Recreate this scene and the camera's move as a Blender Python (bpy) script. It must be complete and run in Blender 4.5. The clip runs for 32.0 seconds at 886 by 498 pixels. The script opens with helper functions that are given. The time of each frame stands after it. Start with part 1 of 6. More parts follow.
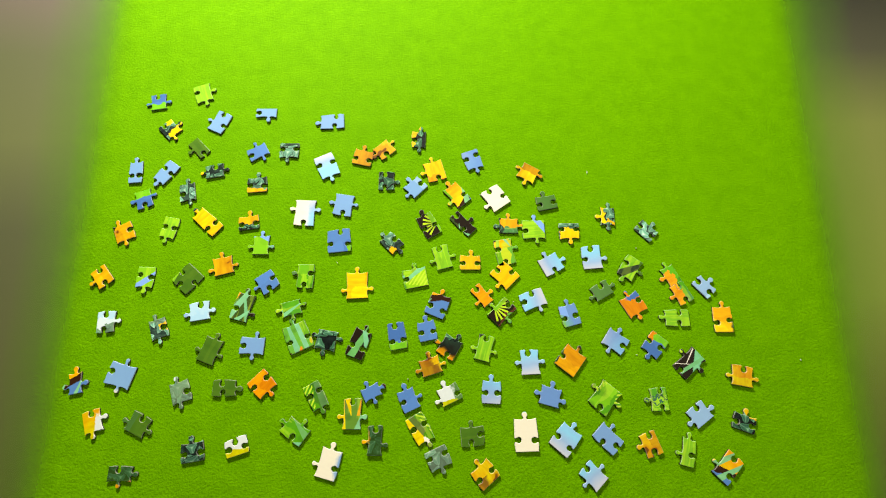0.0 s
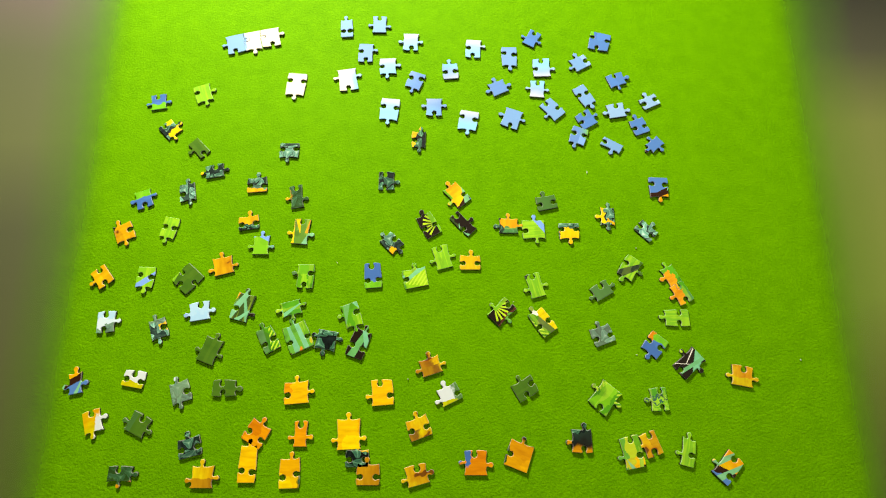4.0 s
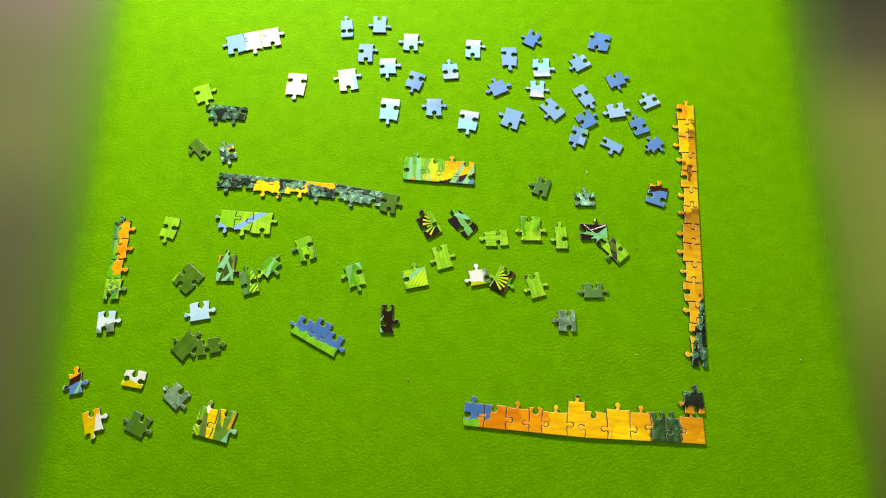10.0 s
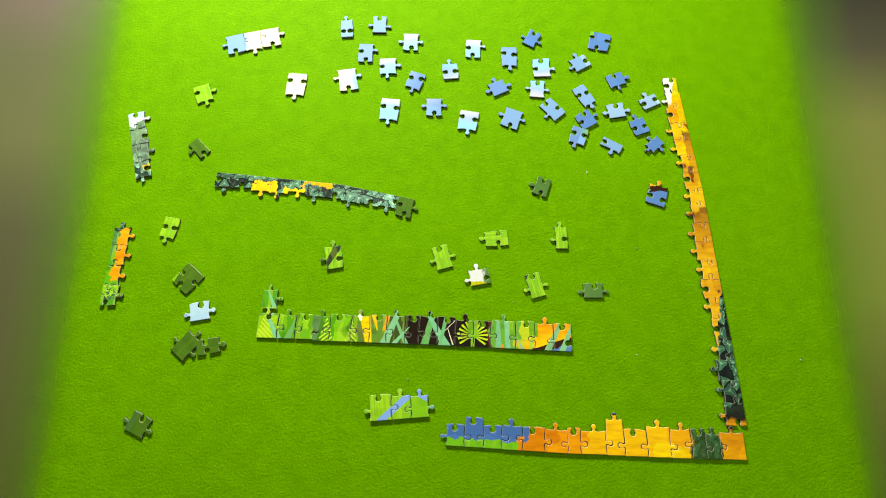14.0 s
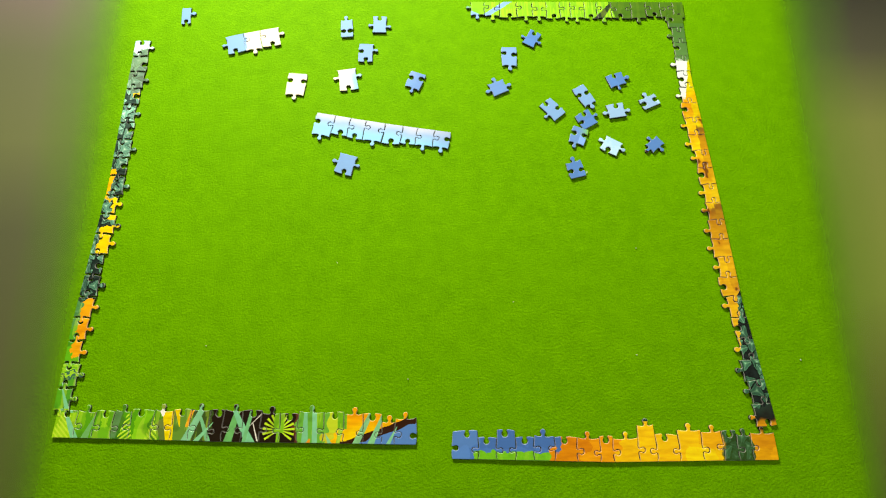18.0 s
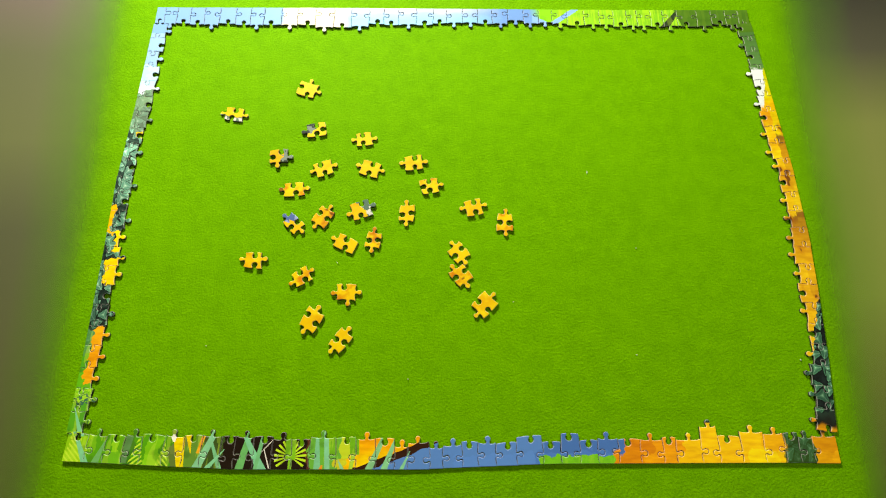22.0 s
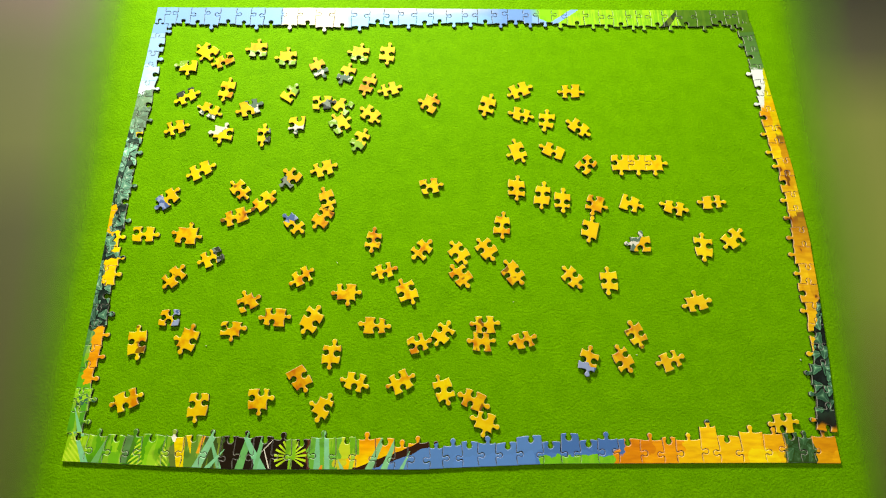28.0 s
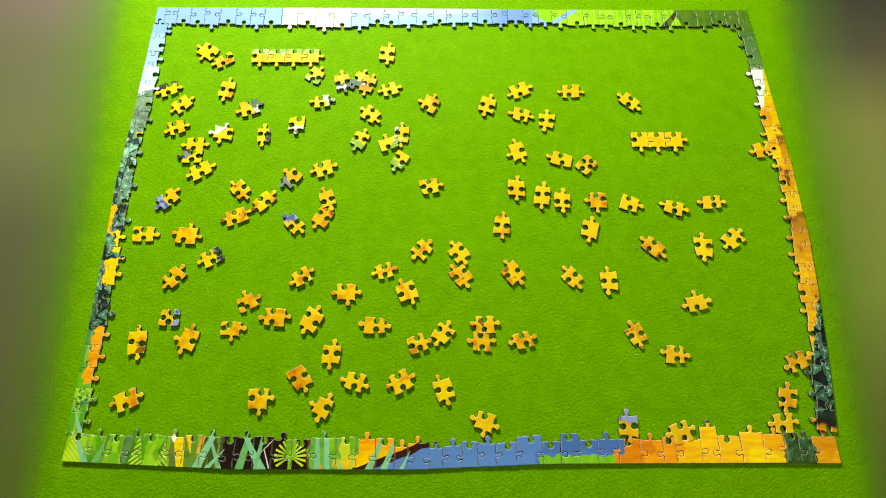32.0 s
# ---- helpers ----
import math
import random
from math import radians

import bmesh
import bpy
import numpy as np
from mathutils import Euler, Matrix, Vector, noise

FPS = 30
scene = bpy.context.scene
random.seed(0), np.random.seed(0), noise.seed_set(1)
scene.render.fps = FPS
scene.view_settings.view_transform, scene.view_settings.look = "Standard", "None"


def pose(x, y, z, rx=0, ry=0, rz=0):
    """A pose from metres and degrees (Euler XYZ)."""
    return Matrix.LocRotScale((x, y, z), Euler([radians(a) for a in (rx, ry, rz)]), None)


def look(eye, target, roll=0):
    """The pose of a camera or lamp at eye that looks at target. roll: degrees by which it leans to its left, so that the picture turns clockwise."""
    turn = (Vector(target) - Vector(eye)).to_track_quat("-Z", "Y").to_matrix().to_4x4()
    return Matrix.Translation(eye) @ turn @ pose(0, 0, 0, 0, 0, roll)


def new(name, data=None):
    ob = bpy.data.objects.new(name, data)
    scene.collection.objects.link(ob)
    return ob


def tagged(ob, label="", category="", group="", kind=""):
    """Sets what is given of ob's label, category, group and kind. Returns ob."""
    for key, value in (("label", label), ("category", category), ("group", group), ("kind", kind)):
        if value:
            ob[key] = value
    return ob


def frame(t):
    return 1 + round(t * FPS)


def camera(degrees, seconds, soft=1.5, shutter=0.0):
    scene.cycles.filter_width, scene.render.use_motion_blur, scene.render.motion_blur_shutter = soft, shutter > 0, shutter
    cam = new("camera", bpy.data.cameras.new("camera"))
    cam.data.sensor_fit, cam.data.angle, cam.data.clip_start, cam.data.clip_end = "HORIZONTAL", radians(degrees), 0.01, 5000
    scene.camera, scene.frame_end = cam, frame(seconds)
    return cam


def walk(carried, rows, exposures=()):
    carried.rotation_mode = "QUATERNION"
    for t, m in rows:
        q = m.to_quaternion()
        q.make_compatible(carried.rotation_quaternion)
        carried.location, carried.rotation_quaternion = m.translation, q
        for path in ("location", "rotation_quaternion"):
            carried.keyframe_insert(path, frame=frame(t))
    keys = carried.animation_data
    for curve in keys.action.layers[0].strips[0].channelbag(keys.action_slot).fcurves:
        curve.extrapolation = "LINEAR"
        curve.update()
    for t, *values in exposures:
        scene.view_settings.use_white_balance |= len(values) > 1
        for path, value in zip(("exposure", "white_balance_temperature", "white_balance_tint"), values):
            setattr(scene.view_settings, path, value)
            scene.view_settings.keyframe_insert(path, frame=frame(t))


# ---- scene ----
cam = camera(84.524, 32.0, soft=1.15)
CAM_POSE = pose(-0.00922, 0.05716, 0.47584, 16.8335, -0.1128, 0.2024)
walk(cam, [(0.0, CAM_POSE), (32.0, CAM_POSE)], exposures=((0.0, 0.03), (7.0, -0.05), (12.0, -0.04), (20.0, -0.1), (22.0, -0.06), (24.0, -0.03), (31.0, -0.05), (32.0, -0.05)))

# ---- light: a lamp beyond the far left of the table, soft room light, an added fill ----
world = bpy.data.worlds.new("room_light")
world.use_nodes = True
world.node_tree.nodes["Background"].inputs[0].default_value = (1.0, 0.97, 0.9, 1)
world.node_tree.nodes["Background"].inputs[1].default_value = 0.08
scene.world = world


def area(name, eye, target, size, watts, colour):
    data = bpy.data.lights.new(name, "AREA")
    data.shape, data.size, data.energy, data.color = "DISK", size, watts, colour
    ob = new(name, data)
    ob.matrix_world = look(eye, target)
    return ob


area("lamp_light", (-0.33, 1.22, 0.65), (-0.03, 0.25, 0.0), 0.2, 30.2, (1.0, 0.95, 0.82))
# unseen fill, added to brighten the right half of the mat
area("fill_light", (0.9, 0.35, 1.5), (0.2, 0.15, 0.0), 0.5, 7.4, (1.0, 0.97, 0.88))


# ---- node helpers ----
def rgb(text, k=1.0):
    """Linear colour from six hex digits."""
    vals = [int(text[i:i + 2], 16) / 255 for i in (0, 2, 4)]
    return [k * (v / 12.92 if v < 0.04045 else ((v + 0.055) / 1.055) ** 2.4) for v in vals] + [1.0]


class Graph:
    """Short calls for one material's nodes."""

    def __init__(self, name):
        self.m = bpy.data.materials.new(name)
        self.m.use_nodes = True
        self.t = self.m.node_tree
        self.bsdf = self.t.nodes["Principled BSDF"]

    def node(self, kind, **sockets):
        n = self.t.nodes.new(kind)
        for key, value in sockets.items():
            self.put(n.inputs[key.replace("_", " ")], value)
        return n

    def put(self, socket, value):
        if isinstance(value, bpy.types.NodeSocket):
            self.t.links.new(value, socket)
        else:
            socket.default_value = value

    def math(self, op, a, b=0.0, c=0.0, clamp=False):
        n = self.t.nodes.new("ShaderNodeMath")
        n.operation, n.use_clamp = op, clamp
        for s, v in zip(n.inputs, (a, b, c)):
            self.put(s, v)
        return n.outputs[0]

    def mix(self, fac, a, b, blend="MIX"):
        n = self.t.nodes.new("ShaderNodeMix")
        n.data_type, n.blend_type = "RGBA", blend
        self.put(n.inputs["Factor"], fac)
        self.put(n.inputs["A"], a)
        self.put(n.inputs["B"], b)
        return n.outputs["Result"]

    def ramp(self, fac, stops, mode="LINEAR"):
        n = self.t.nodes.new("ShaderNodeValToRGB")
        n.color_ramp.interpolation = mode
        els = n.color_ramp.elements
        while len(els) < len(stops):
            els.new(0.5)
        for e, (p, c) in zip(els, stops):
            e.position = p
            e.color = rgb(c) if isinstance(c, str) else (c, c, c, 1)
        self.put(n.inputs[0], fac)
        return n.outputs[0]

    def noise(self, vector, scale, detail=3.0, rough=0.5):
        n = self.node("ShaderNodeTexNoise", Scale=scale, Detail=detail, Roughness=rough)
        if vector is not None:
            self.put(n.inputs["Vector"], vector)
        return n.outputs[0]

    def bump(self, height, strength, distance):
        n = self.node("ShaderNodeBump", Height=height, Strength=strength, Distance=distance)
        self.put(self.bsdf.inputs["Normal"], n.outputs[0])


# ---- materials ----
def felt_material():
    g = Graph("green_felt")
    pos = g.node("ShaderNodeNewGeometry").outputs["Position"]
    xyz = g.node("ShaderNodeSeparateXYZ", Vector=pos)
    fine = g.ramp(g.noise(pos, 760, 5, 0.7), [(0.14, 0.0), (0.86, 1.0)])
    mid = g.noise(pos, 250, 4, 0.62)
    nap = g.noise(pos, 55, 3, 0.6)
    big = g.noise(pos, 7, 2)
    c = g.mix(fine, rgb("488400"), rgb("8acc00"))
    c = g.mix(g.math("MULTIPLY", mid, 0.35), c, rgb("428000"))
    c = g.mix(g.math("MULTIPLY", big, 0.25), c, rgb("82c000"))
    c = g.mix(g.ramp(nap, [(0.35, 0.22), (0.65, 0.0)]), c, rgb("427c00"))
    # stray dark and pale fibres
    fibre = g.noise(g.node("ShaderNodeMapping", Vector=pos, Scale=(900, 330, 1), Rotation=(0, 0, 0.5)).outputs[0], 1.0, 2)
    c = g.mix(g.ramp(fibre, [(0.72, 0.0), (0.78, 0.35)]), c, rgb("a8d838"))
    c = g.mix(g.ramp(fibre, [(0.22, 0.4), (0.28, 0.0)]), c, rgb("2c5400"))
    g.put(g.bsdf.inputs["Base Color"], c)
    g.put(g.bsdf.inputs["Roughness"], 0.7)
    g.put(g.bsdf.inputs["Specular IOR Level"], 0.06)
    g.put(g.bsdf.inputs["Specular Tint"], rgb("d8e840"))
    g.put(g.bsdf.inputs["Sheen Weight"], 0.15)
    g.put(g.bsdf.inputs["Sheen Tint"], rgb("b8ff20"))
    h = g.math("ADD", g.math("MULTIPLY", fine, 0.4), g.math("ADD", g.noise(pos, 430, 3, 0.6), g.math("MULTIPLY", mid, 0.4)))
    g.bump(h, 0.88, 0.0010)
    # both long rims fade to clear, imitating the blur at the sides of the view
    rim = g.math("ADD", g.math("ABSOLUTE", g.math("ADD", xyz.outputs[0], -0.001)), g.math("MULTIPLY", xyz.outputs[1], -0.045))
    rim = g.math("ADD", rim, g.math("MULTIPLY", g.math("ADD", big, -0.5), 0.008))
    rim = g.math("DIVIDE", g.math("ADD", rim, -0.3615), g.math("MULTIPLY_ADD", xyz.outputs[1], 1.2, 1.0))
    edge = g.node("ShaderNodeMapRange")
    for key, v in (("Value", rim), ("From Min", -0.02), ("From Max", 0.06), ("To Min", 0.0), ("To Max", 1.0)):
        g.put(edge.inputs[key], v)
    kept = g.ramp(edge.outputs[0], [(0.0, 1.0), (0.18, 0.98), (0.3, 0.82), (0.42, 0.52), (0.62, 0.22), (1.0, 0.0)])
    g.put(g.bsdf.inputs["Alpha"], kept)
    return g.m


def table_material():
    g = Graph("blurred_surround_colours")
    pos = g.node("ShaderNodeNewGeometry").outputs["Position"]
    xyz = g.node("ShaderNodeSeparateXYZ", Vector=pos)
    # blurred surroundings and their dark far right corner, painted in as colour ramps
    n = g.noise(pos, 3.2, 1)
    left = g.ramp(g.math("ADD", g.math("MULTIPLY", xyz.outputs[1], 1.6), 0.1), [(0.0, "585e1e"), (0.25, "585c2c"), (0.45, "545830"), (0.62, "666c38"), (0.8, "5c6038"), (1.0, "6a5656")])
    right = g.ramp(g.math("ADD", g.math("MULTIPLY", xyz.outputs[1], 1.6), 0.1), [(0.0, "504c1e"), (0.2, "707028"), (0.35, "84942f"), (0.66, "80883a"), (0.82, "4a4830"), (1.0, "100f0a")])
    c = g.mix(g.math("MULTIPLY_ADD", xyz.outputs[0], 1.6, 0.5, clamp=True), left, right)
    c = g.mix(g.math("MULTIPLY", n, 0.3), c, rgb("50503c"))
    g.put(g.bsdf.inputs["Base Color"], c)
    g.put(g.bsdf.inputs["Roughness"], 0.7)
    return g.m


def card_material():
    g = Graph("grey_puzzle_card")
    pos = g.node("ShaderNodeTexCoord").outputs["Object"]
    c = g.mix(g.noise(pos, 900, 3), rgb("1e1a14"), rgb("4a4236"))
    g.put(g.bsdf.inputs["Base Color"], c)
    g.put(g.bsdf.inputs["Roughness"], 0.9)
    return g.m


def plain_material(name, dark, light, scale, rough):
    g = Graph(name)
    pos = g.node("ShaderNodeTexCoord").outputs["Object"]
    g.put(g.bsdf.inputs["Base Color"], g.mix(g.noise(pos, scale, 4), rgb(dark), rgb(light)))
    g.put(g.bsdf.inputs["Roughness"], rough)
    g.bump(g.noise(pos, scale * 20, 3), 0.1, 0.002)
    return g.m


def finish_print(g, colour, uv):
    """Thin gloss, faint linen relief and a little fading of a printed card face."""
    n = g.noise(uv, 260, 4, 0.6)
    colour = g.mix(g.math("MULTIPLY", n, 0.16), colour, rgb("fff4d8"), "MULTIPLY")
    # highlight along the cut edges, mixed into the print colour as a pale bevel
    lit_edge = g.t.nodes.new("ShaderNodeUVMap")
    lit_edge.uv_map = "worn_rim"
    rim = g.node("ShaderNodeSeparateXYZ", Vector=lit_edge.outputs[0]).outputs[0]
    colour = g.mix(g.math("MULTIPLY", rim, g.math("MULTIPLY_ADD", n, 0.35, 0.06)), colour, rgb("f4f0e4"))
    g.put(g.bsdf.inputs["Base Color"], colour)
    g.put(g.bsdf.inputs["Roughness"], 0.5)
    g.put(g.bsdf.inputs["Specular IOR Level"], 0.1)
    g.bump(g.noise(uv, 1400, 2), 0.12, 0.0002)


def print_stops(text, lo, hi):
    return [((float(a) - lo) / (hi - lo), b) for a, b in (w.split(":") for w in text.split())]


def border_print():
    """The printed picture along the rim of the puzzle, in the puzzle's own metres."""
    g = Graph("printed_picture_rim")
    uv = g.node("ShaderNodeTexCoord").outputs["UV"]
    s = g.node("ShaderNodeSeparateXYZ", Vector=uv)
    x0, y0 = s.outputs[0], s.outputs[1]
    wob = g.math("MULTIPLY", g.math("ADD", g.noise(uv, 110, 3), -0.5), 0.016)
    wob2 = g.math("MULTIPLY", g.math("ADD", g.noise(uv, 120, 3), -0.5), 0.018)
    x, y = g.math("ADD", x0, wob), g.math("ADD", y0, wob2)
    u = g.math("DIVIDE", x, 0.7)
    v = g.math("DIVIDE", y, 0.5)
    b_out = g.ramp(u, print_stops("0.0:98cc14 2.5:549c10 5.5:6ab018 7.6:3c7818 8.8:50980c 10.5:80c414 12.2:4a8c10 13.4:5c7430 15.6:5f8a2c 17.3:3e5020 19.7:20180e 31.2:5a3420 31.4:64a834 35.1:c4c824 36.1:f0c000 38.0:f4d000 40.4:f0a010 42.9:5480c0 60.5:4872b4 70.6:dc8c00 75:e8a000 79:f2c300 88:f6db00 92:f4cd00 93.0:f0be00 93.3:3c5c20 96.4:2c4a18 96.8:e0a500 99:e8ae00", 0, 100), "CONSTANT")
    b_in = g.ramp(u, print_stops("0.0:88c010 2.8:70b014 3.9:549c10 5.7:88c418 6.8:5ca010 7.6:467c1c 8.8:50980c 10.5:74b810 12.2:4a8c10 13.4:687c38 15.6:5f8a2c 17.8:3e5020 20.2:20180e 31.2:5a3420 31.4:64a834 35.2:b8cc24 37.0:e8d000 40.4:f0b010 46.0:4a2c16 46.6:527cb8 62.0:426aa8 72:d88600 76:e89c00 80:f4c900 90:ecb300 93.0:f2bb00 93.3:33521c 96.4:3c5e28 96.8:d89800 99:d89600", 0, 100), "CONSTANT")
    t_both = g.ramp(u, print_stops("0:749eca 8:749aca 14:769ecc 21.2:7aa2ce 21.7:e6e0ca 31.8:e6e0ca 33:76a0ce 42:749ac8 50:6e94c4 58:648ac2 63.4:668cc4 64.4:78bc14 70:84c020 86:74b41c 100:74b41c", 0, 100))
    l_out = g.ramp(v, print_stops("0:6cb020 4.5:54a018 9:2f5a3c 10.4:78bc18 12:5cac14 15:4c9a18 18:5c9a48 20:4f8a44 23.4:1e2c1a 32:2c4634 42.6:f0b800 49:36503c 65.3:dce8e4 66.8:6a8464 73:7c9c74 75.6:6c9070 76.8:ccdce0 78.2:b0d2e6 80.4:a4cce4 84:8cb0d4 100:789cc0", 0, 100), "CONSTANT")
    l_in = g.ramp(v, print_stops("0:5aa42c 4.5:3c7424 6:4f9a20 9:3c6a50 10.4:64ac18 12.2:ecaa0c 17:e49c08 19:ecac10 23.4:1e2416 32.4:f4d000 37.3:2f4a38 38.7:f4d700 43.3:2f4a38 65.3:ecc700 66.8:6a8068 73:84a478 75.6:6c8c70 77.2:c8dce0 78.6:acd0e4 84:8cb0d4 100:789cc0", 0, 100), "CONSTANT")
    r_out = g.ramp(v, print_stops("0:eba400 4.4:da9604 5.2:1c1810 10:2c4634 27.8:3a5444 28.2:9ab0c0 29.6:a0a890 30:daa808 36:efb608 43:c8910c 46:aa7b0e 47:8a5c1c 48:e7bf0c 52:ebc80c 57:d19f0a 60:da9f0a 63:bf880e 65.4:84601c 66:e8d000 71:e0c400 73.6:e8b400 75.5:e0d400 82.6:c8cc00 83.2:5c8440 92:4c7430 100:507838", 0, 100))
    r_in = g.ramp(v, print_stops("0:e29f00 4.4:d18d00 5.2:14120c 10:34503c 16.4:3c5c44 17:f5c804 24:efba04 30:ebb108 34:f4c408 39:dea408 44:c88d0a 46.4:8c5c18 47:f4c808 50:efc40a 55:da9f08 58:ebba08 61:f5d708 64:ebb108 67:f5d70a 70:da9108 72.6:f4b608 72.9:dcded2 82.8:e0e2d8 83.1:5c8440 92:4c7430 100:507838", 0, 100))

    def over(d, lo, hi):
        n = g.node("ShaderNodeMapRange")
        for key, val in (("Value", d), ("From Min", lo), ("From Max", hi)):
            g.put(n.inputs[key], val)
        return n.outputs[0]

    deep_x = g.math("MINIMUM", x, g.math("SUBTRACT", 0.7, x))
    bottom = g.mix(over(y, 0.0095, 0.0105), b_out, b_in)
    # a brown branch rising between yellow grass and the sky, and a meadow strip under the sky
    rise = g.math("ADD", g.math("MULTIPLY_ADD", y0, -2.8, x), -0.258)
    tree = g.mix(g.math("GREATER_THAN", rise, 0.019), g.mix(g.math("GREATER_THAN", rise, 0.0), g.mix(over(y, 0.008, 0.02), rgb("f2d000"), rgb("eca800")), rgb("341e10")), rgb("527cb8"))
    bottom = g.mix(g.math("MULTIPLY", g.math("GREATER_THAN", x, 0.262), g.math("LESS_THAN", x, 0.352)), bottom, tree)
    meadow = g.math("MULTIPLY", g.math("LESS_THAN", g.math("ABSOLUTE", g.math("ADD", x, -0.4625)), 0.0325), g.math("LESS_THAN", g.math("MULTIPLY_ADD", wob2, -0.6, y0), 0.0074))
    bottom = g.mix(meadow, bottom, g.mix(g.noise(uv, 400, 2), rgb("58a810"), rgb("80c820")))
    # blades and strokes of grass: foot, half width there, tip, half width there, colour
    corner = ((0.0209, 0.0002, 0.0034, -0.0000, 0.0363, 0.0002, "7cc48c"), (0.0299, 0.0002, 0.0034, 0.0356, 0.0195, 0.0003, "70b060"),
              (0.0554, 0.0013, 0.0024, 0.0567, 0.0239, 0.0037, "5c8a4c"), (0.1067, 0.0002, 0.0031, 0.1017, 0.0269, 0.0054, "f0dc00"),
              (0.0979, 0.0209, 0.0007, 0.0968, 0.0273, 0.0034, "f0f0e0"), (0.1144, 0.0119, 0.0003, 0.1103, 0.0273, 0.0027, "ecd400"),
              (0.1207, 0.0122, 0.0014, 0.1241, 0.0267, 0.0017, "f0b020"), (0.1420, 0.0005, 0.0024, 0.1297, 0.0268, 0.0010, "74b880"),
              (0.1216, 0.0006, 0.0041, 0.1345, 0.0323, 0.0024, "80c08c"), (0.1310, 0.0003, 0.0027, 0.1445, 0.0166, 0.0003, "80c890"),
              (0.1597, 0.0004, 0.0037, 0.1669, 0.0320, 0.0024, "68b060"), (0.1800, 0.0001, 0.0048, 0.1632, 0.0272, 0.0020, "78c08c"),
              (0.1741, 0.0001, 0.0017, 0.1790, 0.0271, 0.0017, "70b878"))
    gold = ((0.1769, 0.0128, 0.0003, 0.1894, 0.0262, 0.0005, "e4e0d0"), (0.1866, 0.0013, 0.0007, 0.1810, 0.0167, 0.0003, "e4e0d0"),
              (0.2424, 0.0117, 0.0051, 0.2404, 0.0283, 0.0060, "6cac1c"), (0.2295, -0.0002, 0.0031, 0.2285, 0.0271, 0.0014, "78bc88"),
              (0.2386, -0.0003, 0.0024, 0.2362, 0.0316, 0.0020, "80c490"), (0.2323, -0.0003, 0.0020, 0.2337, 0.0039, 0.0007, "e89820"),
              (0.2526, -0.0004, 0.0020, 0.2478, 0.0085, 0.0003, "84c08c"), (0.2628, 0.0126, 0.0041, 0.2619, 0.0274, 0.0044, "6cac18"),
              (0.2593, -0.0004, 0.0017, 0.2619, 0.0139, 0.0020, "9cc434"), (0.2754, -0.0005, 0.0034, 0.2889, 0.0280, 0.0020, "80bc80"),
              (0.2889, -0.0006, 0.0031, 0.2998, 0.0264, 0.0014, "80c488"), (0.3044, -0.0007, 0.0020, 0.3124, 0.0155, 0.0003, "80c490"))

    def strokes_on(c, rows):
        for fx, fy, fw, tx, ty, tw, tone in rows:
            t = g.math("DIVIDE", g.math("ADD", y0, -fy), ty - fy)
            off = g.math("ABSOLUTE", g.math("SUBTRACT", x0, g.math("MULTIPLY_ADD", t, tx - fx, fx)))
            m = g.math("LESS_THAN", off, g.math("MULTIPLY_ADD", t, tw - fw, fw))
            m = g.math("MULTIPLY", m, g.math("LESS_THAN", g.math("ABSOLUTE", g.math("ADD", t, -0.5)), 0.5))
            c = g.mix(m, c, g.mix(g.ramp(g.noise(uv, 170, 2), [(0.35, 0.0), (0.65, 0.3)]), rgb(tone), rgb(tone, 0.55)))
        return c

    bottom = strokes_on(bottom, gold)
    # fern stripes and a fern fan
    for cx, wide, lean in ((0.009, 0.010, 220), (0.066, 0.007, -200), (0.090, 0.006, 220)):
        wave = g.math("SINE", g.math("ADD", g.math("MULTIPLY", x0, lean * 6.0), g.math("MULTIPLY", y0, 1450.0)))
        near = g.math("LESS_THAN", g.math("ABSOLUTE", g.math("ADD", x0, -cx)), g.math("MULTIPLY_ADD", y0, -0.28, wide))
        bottom = g.mix(g.math("MULTIPLY", near, g.math("GREATER_THAN", wave, 0.15)), bottom, rgb("b8dc30"))
    dx, dy = g.math("ABSOLUTE", g.math("ADD", x0, -0.205)), g.math("ADD", y0, -0.011)
    ray = g.math("SINE", g.math("MULTIPLY", g.math("ARCTAN2", dy, dx), 19.0))
    rad = g.math("SQRT", g.math("ADD", g.math("MULTIPLY", dx, dx), g.math("MULTIPLY", dy, dy)))
    kept = g.math("GREATER_THAN", ray, g.math("MULTIPLY_ADD", rad, 70.0, -0.75))
    fan = g.math("MULTIPLY", kept, g.math("MULTIPLY", g.math("LESS_THAN", rad, 0.0145), g.math("GREATER_THAN", g.math("MULTIPLY_ADD", dx, 0.9, dy), 0.0)))
    core = g.math("MULTIPLY", g.math("LESS_THAN", dx, 0.0046), g.math("GREATER_THAN", y0, 0.0085))
    stem = g.math("MAXIMUM", core, g.math("LESS_THAN", dx, 0.0016))
    bottom = strokes_on(bottom, corner)
    bottom = g.mix(fan, bottom, rgb("b8dc20"))
    bottom = g.mix(stem, bottom, g.mix(g.noise(uv, 160, 2), rgb("58a410"), rgb("98cc20")))
    cut_l = g.math("MULTIPLY", g.ramp(v, [(0.0, 0.4), (0.122, 0.3), (0.235, 0.4), (0.32, 0.26), (0.376, 0.4), (0.387, 0.52), (0.43, 0.25), (0.495, 0.4)], "CONSTANT"), 0.02)
    left = g.mix(g.math("GREATER_THAN", x, cut_l), l_out, l_in)
    # a pale blade and fern strokes near the corner
    t = g.math("DIVIDE", g.math("ADD", y0, -0.018), 0.026)
